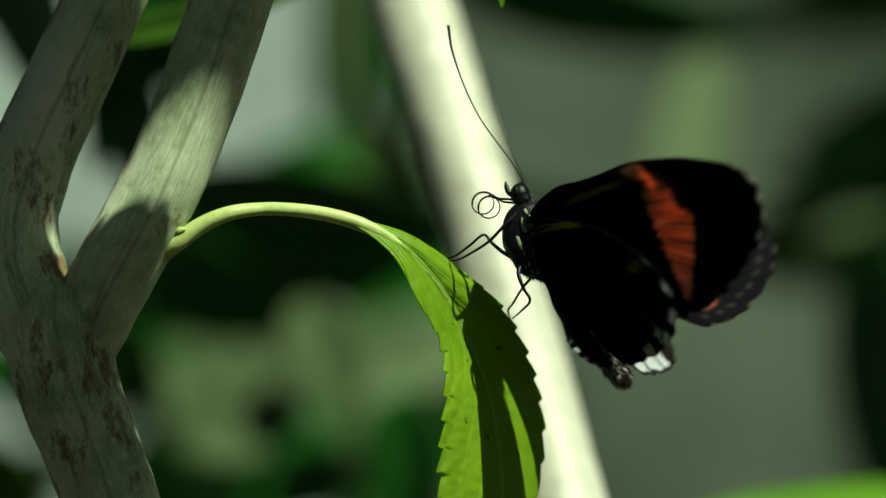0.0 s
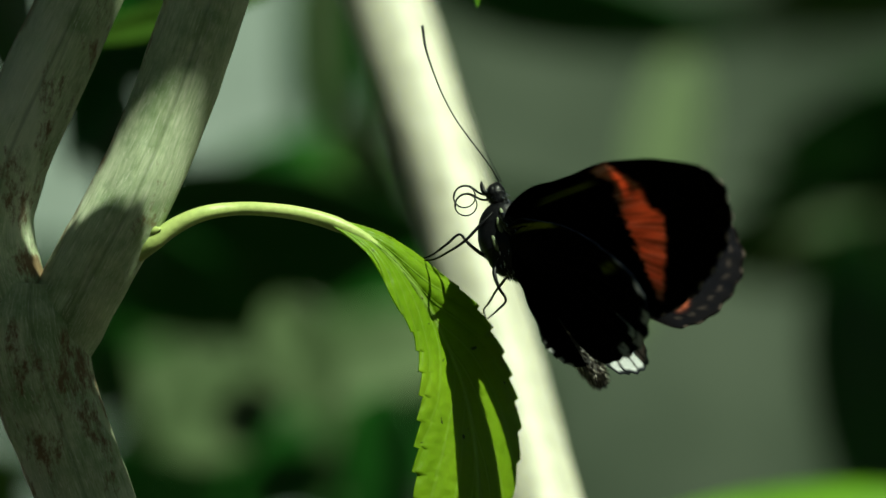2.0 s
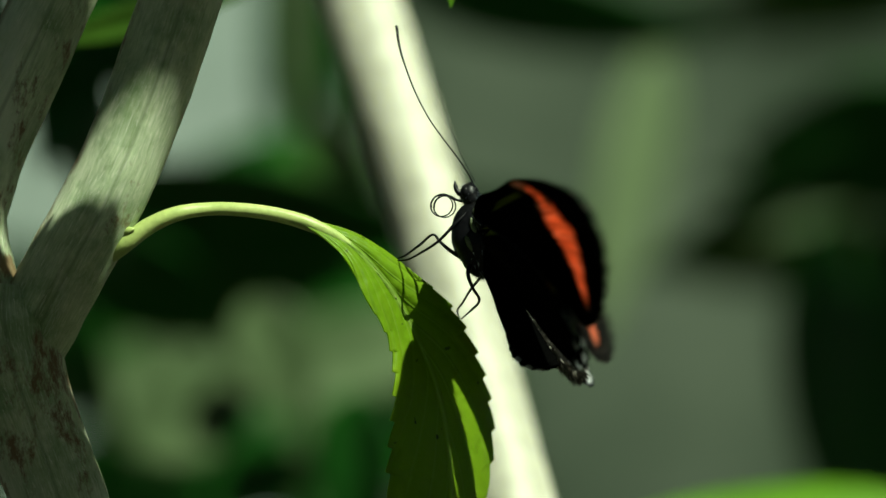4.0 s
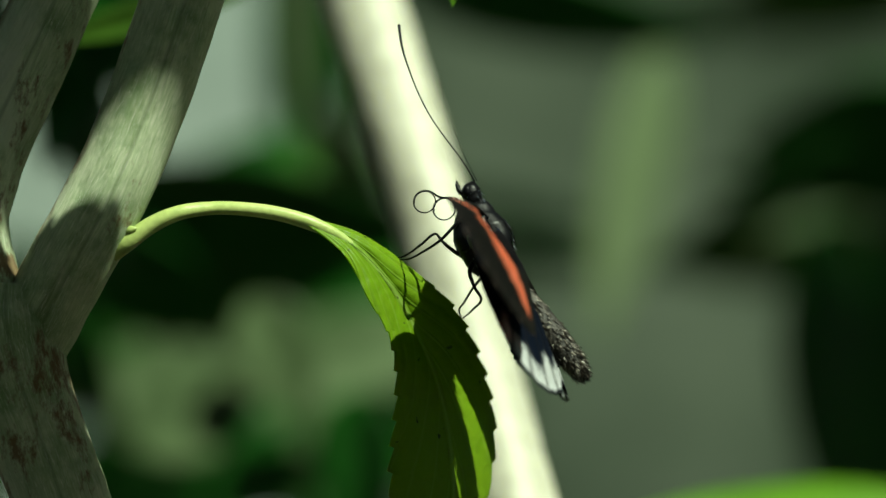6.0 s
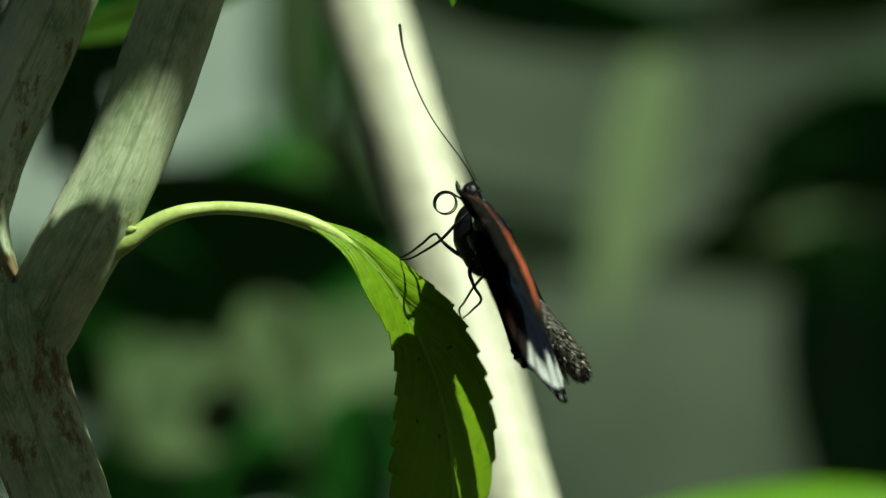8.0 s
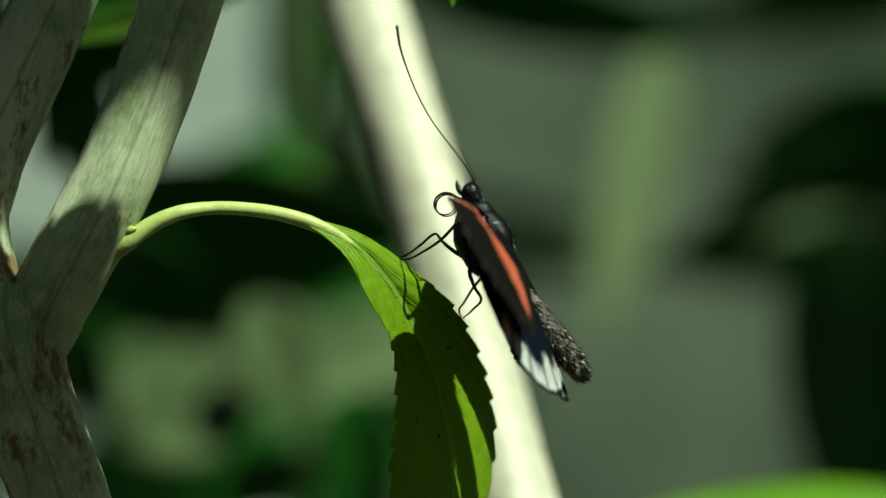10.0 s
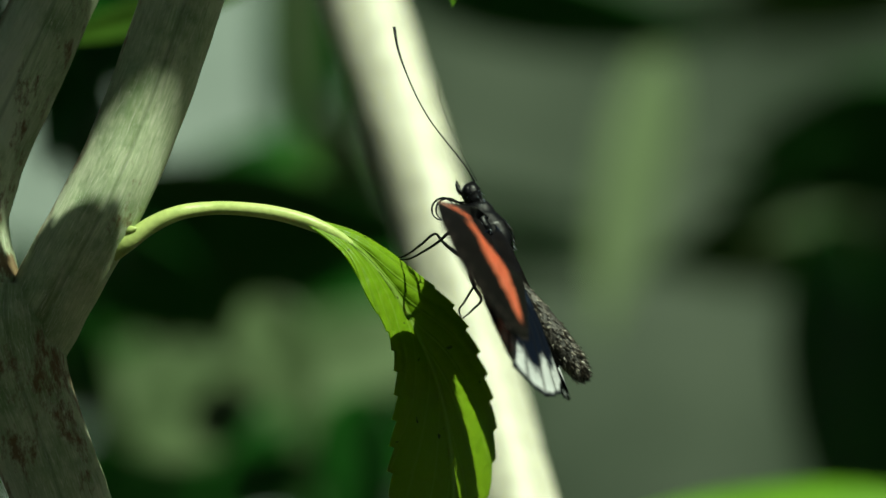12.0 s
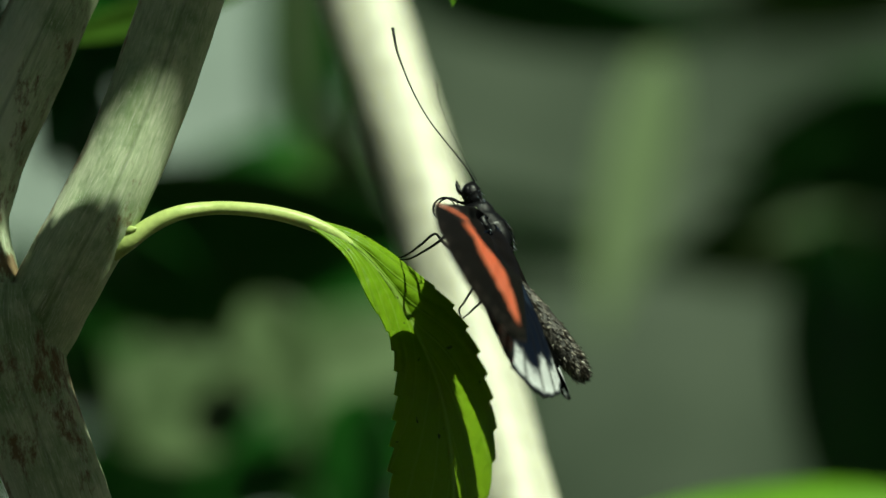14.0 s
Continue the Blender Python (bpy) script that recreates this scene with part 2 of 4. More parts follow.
def tube(name, points, radii, n=40, sides=16, place=None, rough=0.0, groove=0.0, seed=0, aspect=1.0, crease=0.0):
    """A round, tapered and capped limb through points (mm); UVs run round (0..1) and along (metres)."""
    path = spline(points, n)
    rad = np.interp(np.linspace(0, 1, n), np.linspace(0, 1, len(radii)), radii)
    tan = np.gradient(path, axis=0)
    tan /= np.linalg.norm(tan, axis=1)[:, None]
    side = np.cross(tan[0], (0.0, 1.0, 0.0))
    if np.linalg.norm(side) < 0.2:
        side = np.cross(tan[0], (1.0, 0.0, 0.0))
    verts, along, run = [], [], 0.0
    for i in range(n):
        side = side - tan[i] * side.dot(tan[i])
        side /= np.linalg.norm(side)
        up = np.cross(side, tan[i])
        if i:
            run += np.linalg.norm(path[i] - path[i - 1])
        for k in range(sides):
            a = 2 * math.pi * k / sides
            r = rad[i]
            if rough:
                q = Vector((math.cos(a) * 1.3 + seed, math.sin(a) * 1.3, run * 0.06))
                r *= 1 + rough * noise.noise(q) + 0.5 * rough * noise.noise(q * 3.7)
            r *= 1 - groove * max(0.0, math.cos(a - math.pi / 2)) ** 6 - crease * max(0.0, math.cos(a + 1.72)) ** 80
            verts.append(path[i] + side * math.cos(a) * r + up * math.sin(a) * r * aspect)
            along.append((k / sides, run * 0.001))
    faces = [(i * sides + k, i * sides + (k + 1) % sides, (i + 1) * sides + (k + 1) % sides, (i + 1) * sides + k)
             for i in range(n - 1) for k in range(sides)]
    faces += [tuple(range(sides))[::-1], tuple((n - 1) * sides + k for k in range(sides))]
    if place is None:
        place = lambda p: mm(p)
    me = smooth_mesh(name, [place(v) for v in verts], faces)
    uv = me.uv_layers.new(name="uv")
    for poly in me.polygons:
        for li in poly.loop_indices:
            x, y = along[me.loops[li].vertex_index]
            if len(poly.vertices) == 4 and x == 0 and any(along[v][0] > 0.6 for v in poly.vertices):
                x = 1.0
            uv.data[li].uv = (x, y)
    return me


def small(p):
    """Millimetres of a thing's own space to metres."""
    return Vector(p) * 0.001


def leaf_mesh(name, length, width, fold=0.2, droop=0.3, teeth=0, wave=0.0, n=24, seed=0):
    """A leaf blade (mm) along X from its base, Z up: pointed oval with a folded midrib, drooping tip and toothed margin; closed and thin."""
    rows, m = [], 5
    for i in range(n + 1):
        s = i / n
        half = width / 2 * (math.sin(math.pi * min(1, s ** 0.75)) ** 0.8 + 0.015)
        if teeth:
            half *= 1 + 0.05 * ((s * teeth) % 1.0)
        ang = droop * s
        cx = length * (s - droop * droop * s ** 3 / 6)
        cz = -length * ang * s / 2
        row = []
        for k in range(-m, m + 1):
            v = k / m
            lift = abs(v) * half * fold + wave * width * noise.noise(Vector((s * 3 + seed, v, seed))) * abs(v)
            row.append((cx + lift * math.sin(ang), v * half, cz + lift * math.cos(ang)))
        rows.append(row)
    w = 2 * m + 1
    top = [p for r in rows for p in r]
    low = [(x, y, z - 0.003 * width - 0.15) for x, y, z in top]
    verts = [small(p) for p in top + low]
    o = len(top)
    faces = []
    for i in range(n):
        for k in range(w - 1):
            a, b, c, d = i * w + k, i * w + k + 1, (i + 1) * w + k + 1, (i + 1) * w + k
            faces += [(a, d, c, b), (o + a, o + b, o + c, o + d)]
        for k in (0, w - 1):
            a, d = i * w + k, (i + 1) * w + k
            faces.append((a, d, o + d, o + a) if k else (a, o + a, o + d, d))
    return smooth_mesh(name, verts, faces)


def aim(base, tip, normal):
    """Pose with X from base towards tip (mm plan points) and Z near the normal."""
    x = (Vector(tip) - Vector(base)).normalized()
    z = Vector(normal)
    z = (z - x * z.dot(x)).normalized()
    y = z.cross(x)
    m = Matrix((x, y, z)).transposed().to_4x4()
    m.translation = mm(base)
    return m


# ---- setting ----
def ground_sheet():
    n, size = 60, 60.0
    verts, faces = [], []
    for j in range(n + 1):
        for i in range(n + 1):
            x, y = (2 * i / n - 1), (2 * j / n - 1)
            x, y = size * x * abs(x), size * y * abs(y)
            verts.append((x, y, 0.03 * noise.noise(Vector((x * 1.7, y * 1.7, 0))) - 0.02))
    for j in range(n):
        for i in range(n):
            a = j * (n + 1) + i
            faces.append((a, a + 1, a + n + 2, a + n + 1))
    g = part("ground", smooth_mesh("ground", verts, faces), SOIL)
    tagged(g, "dark brown bare soil under the plants", "ground", kind="structure")


def wall(name, x0, x1, y, z1, material, label):
    bm = bmesh.new()
    bmesh.ops.create_cube(bm, size=1.0)
    bmesh.ops.bevel(bm, geom=bm.edges[:], offset=0.01, segments=2, affect="EDGES")
    for v in bm.verts:
        v.co = Vector(((x0 + x1) / 2 + v.co.x * (x1 - x0), y + v.co.y * 0.2, (z1 - 0.05) / 2 + v.co.z * (z1 + 0.05)))
    me = bpy.data.meshes.new(name)
    bm.to_mesh(me)
    bm.free()
    tagged(part(name, me, material), label, "wall", kind="structure")


ground_sheet()
# Added walls that stand in for the unknown blurred distance.
wall("wall_north", -0.07, 4.0, 3.2, 3.2, WALL_GREY, "grey backdrop wall added far behind the plants")
wall("wall_west", -4.0, -0.072, 3.2, 3.2, WALL_PALE, "pale backdrop wall added far behind the plants")


# ---- the forked plant with the drooping leaf ----
def forked_plant():
    root = empty("forked_plant", pose((-56.88, 4, -36.99)[0] * 0.001, 0.004, 0), "green-grey forked shrub stem with one arching toothed leaf", "plant")
    off = root.matrix_basis.inverted()
    put = lambda p: off @ mm(p)
    part("trunk", tube("trunk", [(-18, 30, -1195), (-46, 18, -700), (-52, 8, -300), (-53.19, 4, -51.09), (-56.88, 4, -36.99), (-60.57, 4, -26.76), (-63.67, 4, -17.95), (-65.35, 4, -9.98), (-65.1, 4, -4.95)],
                       [16, 13, 10, 7.6, 7.1, 7.3, 7.8, 7.8, 5.5], 120, 72, put, 0.06, 0, 3, 1.0, 0.05), BARK_OLD, root)
    part("branch", tube("branch", [(-64.35, 8, -21.03), (-67.39, 5, -11.68), (-70.87, 6, -2.44), (-71.2, 6, 4.29), (-69.19, 6, 11.87), (-64.24, 7, 23.69), (-58.27, 8, 36.4), (-52.19, 12, 50.23), (-20, 30, 180), (10, 60, 420)],
                        [4.4, 7.0, 7.0, 6.4, 6.2, 6.2, 6.0, 5.7, 5, 2.5], 110, 72, put, 0.06, 0, 7, 1.0, 0.04), BARK_OLD, root, "mottled bark with brown scars")
    part("branch", tube("branch", [(-64.68, 8, -21.87), (-60, 5, -10.84), (-54.51, 2, -0.75), (-49.83, 1, 7.6), (-44, 0, 20.92), (-38.5, 0, 36.75), (-33.36, 2, 51.92), (-15, 10, 160), (20, 30, 420)],
                        [4.4, 6.1, 6.3, 6.2, 6.0, 5.9, 5.6, 4.5, 2.2], 120, 72, put, 0.045, 0, 11, 1.0, 0.06), BARK, root, "fibrous green bark, partly sunlit")
    part("bud_scar", tube("bud_scar", [(-46.76, -1, 2.41), (-45.85, -2, 2.82), (-45.06, -2.5, 3.07)], [0.9, 0.7, 0.15], 8, 8, put), PETIOLE, root)
    rng = random.Random(4)
    verts, faces = [], []
    for _ in range(520):
        f, d = rng.random(), 2.0 * rng.random() ** 1.6
        size = rng.uniform(0.12, 0.42) * (1.25 - 0.6 * d / 2.0)
        y = 0.6 - math.sqrt(max(0.0, 12.2 * d - d * d))
        c = np.array((-55.3 + 6.6 * f + 0.9 * d + rng.uniform(-0.25, 0.15), y, 8.0 + 15.4 * f - 0.4 * d))
        n = np.array((-0.9 + 0.45 * d, -0.1 - 0.45 * d, 0.3))
        o = len(verts)
        for k in range(4):
            a = k * 1.57 + rng.uniform(-0.5, 0.5)
            verts.append(c + size * np.array((0.42 * math.sin(a) + 0.5 * math.cos(a), rng.uniform(-0.3, 0.3), 1.3 * math.sin(a) - 0.2 * math.cos(a))))
        verts.append(c + n * size * rng.uniform(0.3, 0.9))
        faces += [(o + k, o + (k + 1) % 4, o + 4) for k in range(4)]
    tagged(part("bark_crust", smooth_mesh("bark_crust", [put(v) for v in verts], faces), CRUST, root, "flaking brown bark crust"), kind="stuff")
    leaf = empty("leaf")
    leaf.parent = root
    tagged(leaf, "bright green toothed leaf arching down from its stalk")
    part("petiole", tube("petiole", [(-49, 0, -0.58), (-46.76, -1, 0.75), (-43.43, -1, 3.24), (-39.43, -1, 5.16), (-34.5, 0, 6), (-29.5, 0, 5.92), (-24.08, 0, 5.17), (-19.51, 0.2, 3.83), (-14.36, 1, 1.17), (-10.2, 2.2, -2.76), (-6.62, 3.4, -7.29)],
                         [1.5, 1.35, 1.3, 1.15, 1.0, 1.0, 1.05, 1.1, 0.75, 0.45, 0.12], 70, 20, put, 0.04, 0.25, 5), PETIOLE, leaf, "pale green ribbed leaf stalk")
    n = 240
    mid = spline([(-20.76, 0.2, 4.58), (-13.69, 1, 0.92), (-7.87, 3, -5.36), (-4.12, 6, -12.12), (-0.76, 6.5, -20.13), (0.93, 6, -28.53), (1.6, 5, -38.57), (0.92, 4, -46.89)], n)
    right = spline([(-20.77, 0.6, 4.84), (-12.06, 3, 2.18), (-5.21, 5.6, -2.52), (1.35, 8.6, -8.45), (5.44, 12.5, -16.25), (7.5, 13.5, -24.2), (7.15, 12.5, -34.79), (1.17, 4, -47.15)], n)
    left = spline([(-20.74, -0.4, 4.16), (-14.3, -1.2, -1.16), (-10.97, -1.4, -7.4), (-7.83, 0, -13), (-6.83, -0.5, -19.9), (-7.4, -1, -28.2), (-7.49, -1, -36.52), (0.67, 4, -47.15)], n)
    m, verts, vein = 72, [], []
    for i in range(n):
        s = i / (n - 1)
        for k in range(-m, m + 1):
            v = abs(k) / m
            edge = right[i] if k > 0 else left[i]
            grow = 0.10 * (((s * 15.5 + (0.3 if k > 0 else 0.7)) % 1.0) - 0.4) * min(1, max(0, (s - 0.28) * 6)) * max(0, v - 0.55) / 0.45
            p = mid[i] + (edge - mid[i]) * (v + grow)
            bow = math.sin(math.pi * v) * (0.9 if k > 0 else 0.5) * min(1, s * 5)
            ph = (s - 0.55 * v ** 0.8) / 0.16 + (0.4 if k < 0 else 0.1) + 0.55 * noise.noise(Vector((s * 4, v * 1.6, 0.3 if k > 0 else 7.3)))
            d = abs(ph - round(ph)) * 0.16 * 60
            side_vein = max(0.0, 1 - d / 0.8) * (1 - 0.6 * v) * (1 if s > 0.05 else 0)
            cross = max(0.0, 1 - abs(((s * 70 + 9 * v + 2 * noise.noise(Vector((s * 9, v * 5, 1)))) % 1.0) - 0.5) * 5) * 0.25
            ridge = max(0.0, 1 - v * np.linalg.norm(edge - mid[i]) / 0.6)
            rough = 0.12 * noise.noise(Vector(tuple(p * 0.8)))
            verts.append(put(p + np.array((0, -bow - 0.16 * side_vein - 0.45 * ridge + rough - 0.03 * cross - 0.35 * abs(math.sin(math.pi * ph)) * v, 0))))
            vein.append(min(1.0, 0.32 * side_vein + 0.75 * ridge + 0.12 * cross))
    w = 2 * m + 1
    faces = [(i * w + k, i * w + k + 1, (i + 1) * w + k + 1, (i + 1) * w + k) for i in range(n - 1) for k in range(w - 1)]
    me = smooth_mesh("blade", verts, faces)
    me.attributes.new("vein", "FLOAT", "POINT").data.foreach_set("value", vein)
    blade = part("blade", me, BLADE, leaf, "bright green toothed blade with raised veins")
    sol = blade.modifiers.new("thickness", "SOLIDIFY")
    sol.thickness, sol.offset = 0.00022, 0
    return root


forked_plant()

# ---- the butterfly ----
LEAN, TURN = radians(32), radians(14.5)
AX = Vector((math.cos(LEAN), 0, math.sin(LEAN)))
AY = Vector((-math.sin(LEAN) * math.cos(TURN), math.sin(TURN), math.cos(LEAN) * math.cos(TURN)))
AZ = AX.cross(AY)
BODY = Matrix((AX, AY, AZ)).transposed().to_4x4()
BODY.translation = mm((6.75, 0, 3.58))


def polar_wing(name, rim, side, shade, camber, twist=0.0):
    """A wing in its plane: X outwards, Y headwards (mm); rim holds (degrees, mm). side 1: underside towards +Z. shade(x, y, share, angle) gives the two scale layers."""
    ang = np.array([a for a, r in rim], float)
    rad = np.array([r for a, r in rim], float)
    na, nr = 150, 56
    param = np.linspace(0, 1, len(rim))
    curve = spline([(a, r, 0) for a, r in zip(ang, rad)], na)
    verts, top, under = [(0, 0, 0)], [(0, 0, 0, 0)], [(0, 0, 0, 0)]
    for i in range(na):
        a, r = radians(curve[i][0]), curve[i][1]
        r *= 1 - 0.012 * abs(math.sin(curve[i][0] * 0.55)) ** 2
        for k in range(1, nr + 1):
            s = k / nr
            x, y = r * s * math.cos(a), r * s * math.sin(a)
            bend = -camber * math.sin(math.pi * min(1, s) ** 0.65) * step(0.25, 0.62, s) + 0.03 * math.cos(curve[i][0] * 0.95) * s + twist * float(np.interp(y, (-28, -17, -10, -4, 2), (1.1, 0.0, -0.5, -0.1, 0.9))) * step(0.1, 0.7, s)
            verts.append((x, y, side * bend))
            t, u = shade(x, y, s, curve[i][0])
            top.append(t)
            under.append(u)
    faces = []
    for i in range(na - 1):
        a, b = 1 + i * nr, 1 + (i + 1) * nr
        faces.append((0, a, b))
        faces += [(a + k, a + k + 1, b + k + 1, b + k) for k in range(nr - 1)]
    if side < 0:
        faces = [f[::-1] for f in faces]
    me = smooth_mesh(name, [small(v) for v in verts], faces)
    for layer, values in (("top", top), ("under", under)):
        me.color_attributes.new(layer, "FLOAT_COLOR", "POINT").data.foreach_set("color", np.array(values, dtype=np.float32).ravel())
    return me


def step(a, b, x):
    f = min(1.0, max(0.0, (x - a) / (b - a)))
    return f * f * (3 - 2 * f)


BAND_IN = [(-22, 20.6), (-19, 19.7), (-14, 19.2), (-9, 19.4), (-6.5, 19.8), (-3, 20.8), (-0.5, 19.4), (1, 18.8)]
BAND_OUT = [(-22, 20.6), (-20, 21.6), (-17, 23.3), (-14, 25.0), (-11, 26.2), (-8.4, 24.4), (-5, 24.6), (-2, 22.8), (-0.5, 22.4), (1, 21.5)]


def fore_scales(x, y, s, a):
    lo = np.interp(y, [p[0] for p in BAND_IN], [p[1] for p in BAND_IN])
    hi = np.interp(y, [p[0] for p in BAND_OUT], [p[1] for p in BAND_OUT])
    f = 0.6 * noise.noise(Vector((x * 0.9, y * 0.9, 0))) + 0.5 * noise.noise(Vector((x * 3, y * 3, 4)))
    band = step(lo - 0.4, lo + 0.4, x + f) * (1 - step(hi - 0.5, hi + 0.5, x + f)) * step(-22.0, -20.5, y) * (1 - step(-0.6, 0.3, y))
    wide = step(lo - 1.0, lo - 0.2, x + f) * (1 - step(hi + 0.3, hi + 1.3, x + f)) * step(-21.5, -19.5, y) * (1 - step(-0.6, 0.3, y))
    vein = max(0.0, 1 - abs(((a + 60) / 7.5 + 0.5) % 1.0 - 0.5) * 7.5 * 0.0175 * s * 42 / 0.28) * step(0.2, 0.45, s)
    near_dot = 3.74 * round(a / 3.74)
    dots = (1 - step(0.45, 0.75, math.hypot((s - 0.93) * 40, (a - near_dot) * 0.0175 * 38))) * (1 if -52 < near_dot < -9 else 0)
    fringe = step(0.982, 0.99, s) * step(0.0, 0.5, math.cos(a * 1.68 + 1)) * (1 if a < -12 else 0)
    olive = 0.6 * step(0.8, 1.2, y + 0.16 * x - 0.0) * (1 - step(1.7, 2.3, y + 0.16 * x)) * step(6, 9, x) * (1 - step(15, 19, x))
    pale = max(0.035 * dots, 0.2 * fringe * step(-0.3, 0.3, noise.noise(Vector((a * 0.3, 0, 9)))))
    streak = 0.5 + 0.5 * noise.noise(Vector((a * 0.55, s * 2.0, 3)))
    fine = noise.noise(Vector((a * 1.3, s * 5.0, 8)))
    glow = band * (0.62 + 0.38 * step(-0.25, 0.35, fine + 0.6 * (streak - 0.5)))
    tip = step(-1.6, -0.4, y) * band
    neck = 1 - 0.85 * math.exp(-((y + 4.2) / 1.4) ** 2) * step(21.6, 22.6, x + 0.5 * f)
    band *= neck
    axis = np.interp(y, [-6.0, -0.5], [21.3, 23.4])
    thin = 1 - step(0.5, 1.0, abs(x + 0.6 * f - axis))
    pinch = 1 - step(-6.6, -5.0, y) * (1 - thin)
    return (wide * pinch * (0.75 + 0.25 * streak), max(pale, 0.75 * step(-2.0, -1.0, y) * thin * wide, 0.16 * wide * step(-0.1, 0.5, fine)), 0.3 * vein, 0.0), (glow, max(0.004 * dots, 0.55 * fringe, 0.3 * tip, 0.3 * band * step(0.15, 0.45, fine)), 0.25 * vein, 0.55 * olive)


def hind_scales(x, y, s, a):
    vein = max(0.0, 1 - abs(((a + 100) / 8.5 + 0.5) % 1.0 - 0.5) * 8.5 * 0.0175 * s * 27 / 0.5)
    out = step(-87, -80, a) * (1 - step(-40, -34, a))
    f = 0.03 * noise.noise(Vector((x * 1.3, y * 1.3, 2))) + 0.03 * noise.noise(Vector((x * 4, y * 4, 2)))
    ray = 0.10 * noise.noise(Vector((a * 0.12, 0.0, 5.0)))
    white = step(0.80, 0.90, s + 1.6 * f + ray) * (1 - step(0.965, 0.985, s)) * out
    edge = step(0.935, 0.965, s + f) * out * step(-74, -70, a) * step(-0.2, 0.5, math.cos(a * 0.74 + 1.2) + 10 * f)
    olive = 0.65 * step(-0.9, -0.5, y + 0.42 * x - 2.0) * (1 - step(0.3, 0.8, y + 0.42 * x - 2.0)) * (1 - step(8, 11, x)) * step(1.0, 2.2, x)
    olive = max(olive, 0.28 * step(12.2, 13.2, x) * (1 - step(15.5, 17, x)) * step(-13.4, -12.8, y + 0.2 * (x - 14)) * (1 - step(-12.0, -11.4, y + 0.2 * (x - 14))))
    return (0, white, vein * (1.0 if white > 0.1 else 0.4), 0), (0, 0.9 * edge, 0.5 * vein, olive)


FORE_RIM = [(75, 0.9), (51, 2.2), (20, 8.2), (4, 15.8), (1, 21.1), (-5, 29.2), (-10, 36.2), (-14, 40.8), (-20, 42.9), (-25, 42.5), (-30, 40.9),
            (-36, 38.2), (-43, 35.0), (-47, 32.6), (-51, 30.2), (-58, 18.0), (-78, 8.0), (-105, 3.5), (-125, 1.5)]
HIND_RIM = [(70, 1.8), (25, 4.5), (-9, 9.4), (-30, 18.8), (-44, 26.9), (-51, 28.4), (-58, 28.6), (-64, 27.6), (-70, 26.2), (-74.5, 24.2), (-78, 20.0), (-84, 13.0), (-94, 7.5), (-110, 4.5), (-150, 1.5)]
INNER_RIM = [(-60, 26.8), (-66, 26.4), (-72, 25.8), (-78, 24.6), (-83, 22.8), (-87, 18.6), (-90, 13.0), (-96, 8.5), (-110, 4.5), (-150, 1.5)]
FORE_HINGE = (-0.6, -0.3)
HIND_HINGE = (-1.76, -2.82)


def limb(name, points, radii, parent, material=CHITIN, n=24, sides=8, label="", rough=0.0, aspect=1.0):
    return part(name, tube(name, points, radii, n, sides, small, rough, 0.0, 0, aspect), material, parent, label)


def scales(points, radii, parent, count, length, seed, aspect=1.0, lay=0.35, skin=SCALES):
    """Many small pointed scales that lie back along a limb of the body, in one part."""
    rng = random.Random(seed)
    n = 60
    path = spline(points, n)
    rad = np.interp(np.linspace(0, 1, n), np.linspace(0, 1, len(radii)), radii)
    verts, faces = [], []
    for _ in range(count):
        i = rng.randrange(1, n - 1)
        tan = path[i + 1] - path[i - 1]
        tan /= np.linalg.norm(tan)
        side = np.cross(tan, (1.0, 0.0, 0.0))
        side /= np.linalg.norm(side)
        up = np.cross(side, tan)
        a = rng.uniform(0, 2 * math.pi)
        out = side * math.cos(a) + up * math.sin(a) * aspect
        across = np.cross(tan, out)
        root = path[i] + out * rad[i] * 0.97
        l = length * rng.uniform(0.5, 1.2)
        tip = root + tan * l + out * l * lay * rng.uniform(0.2, 1.6) + across * l * rng.uniform(-0.3, 0.3)
        w = l * rng.uniform(0.10, 0.22)
        o = len(verts)
        verts += [root - across * w, root + across * w, root + out * w * 0.6, tip]
        faces += [(o, o + 1, o + 3), (o + 1, o + 2, o + 3), (o + 2, o, o + 3)]
    ob = part("fur", smooth_mesh("fur", [small(v) for v in verts], faces), skin, parent)
    tagged(ob, kind="stuff")


FOLD_EDGE = [(0.3, -3.2), (2.0, -5.7), (3.4, -11.0), (4.6, -16.3), (5.4, -19.4), (5.2, -21.2), (4.2, -22.6), (2.2, -23.8), (0.2, -24.2)]


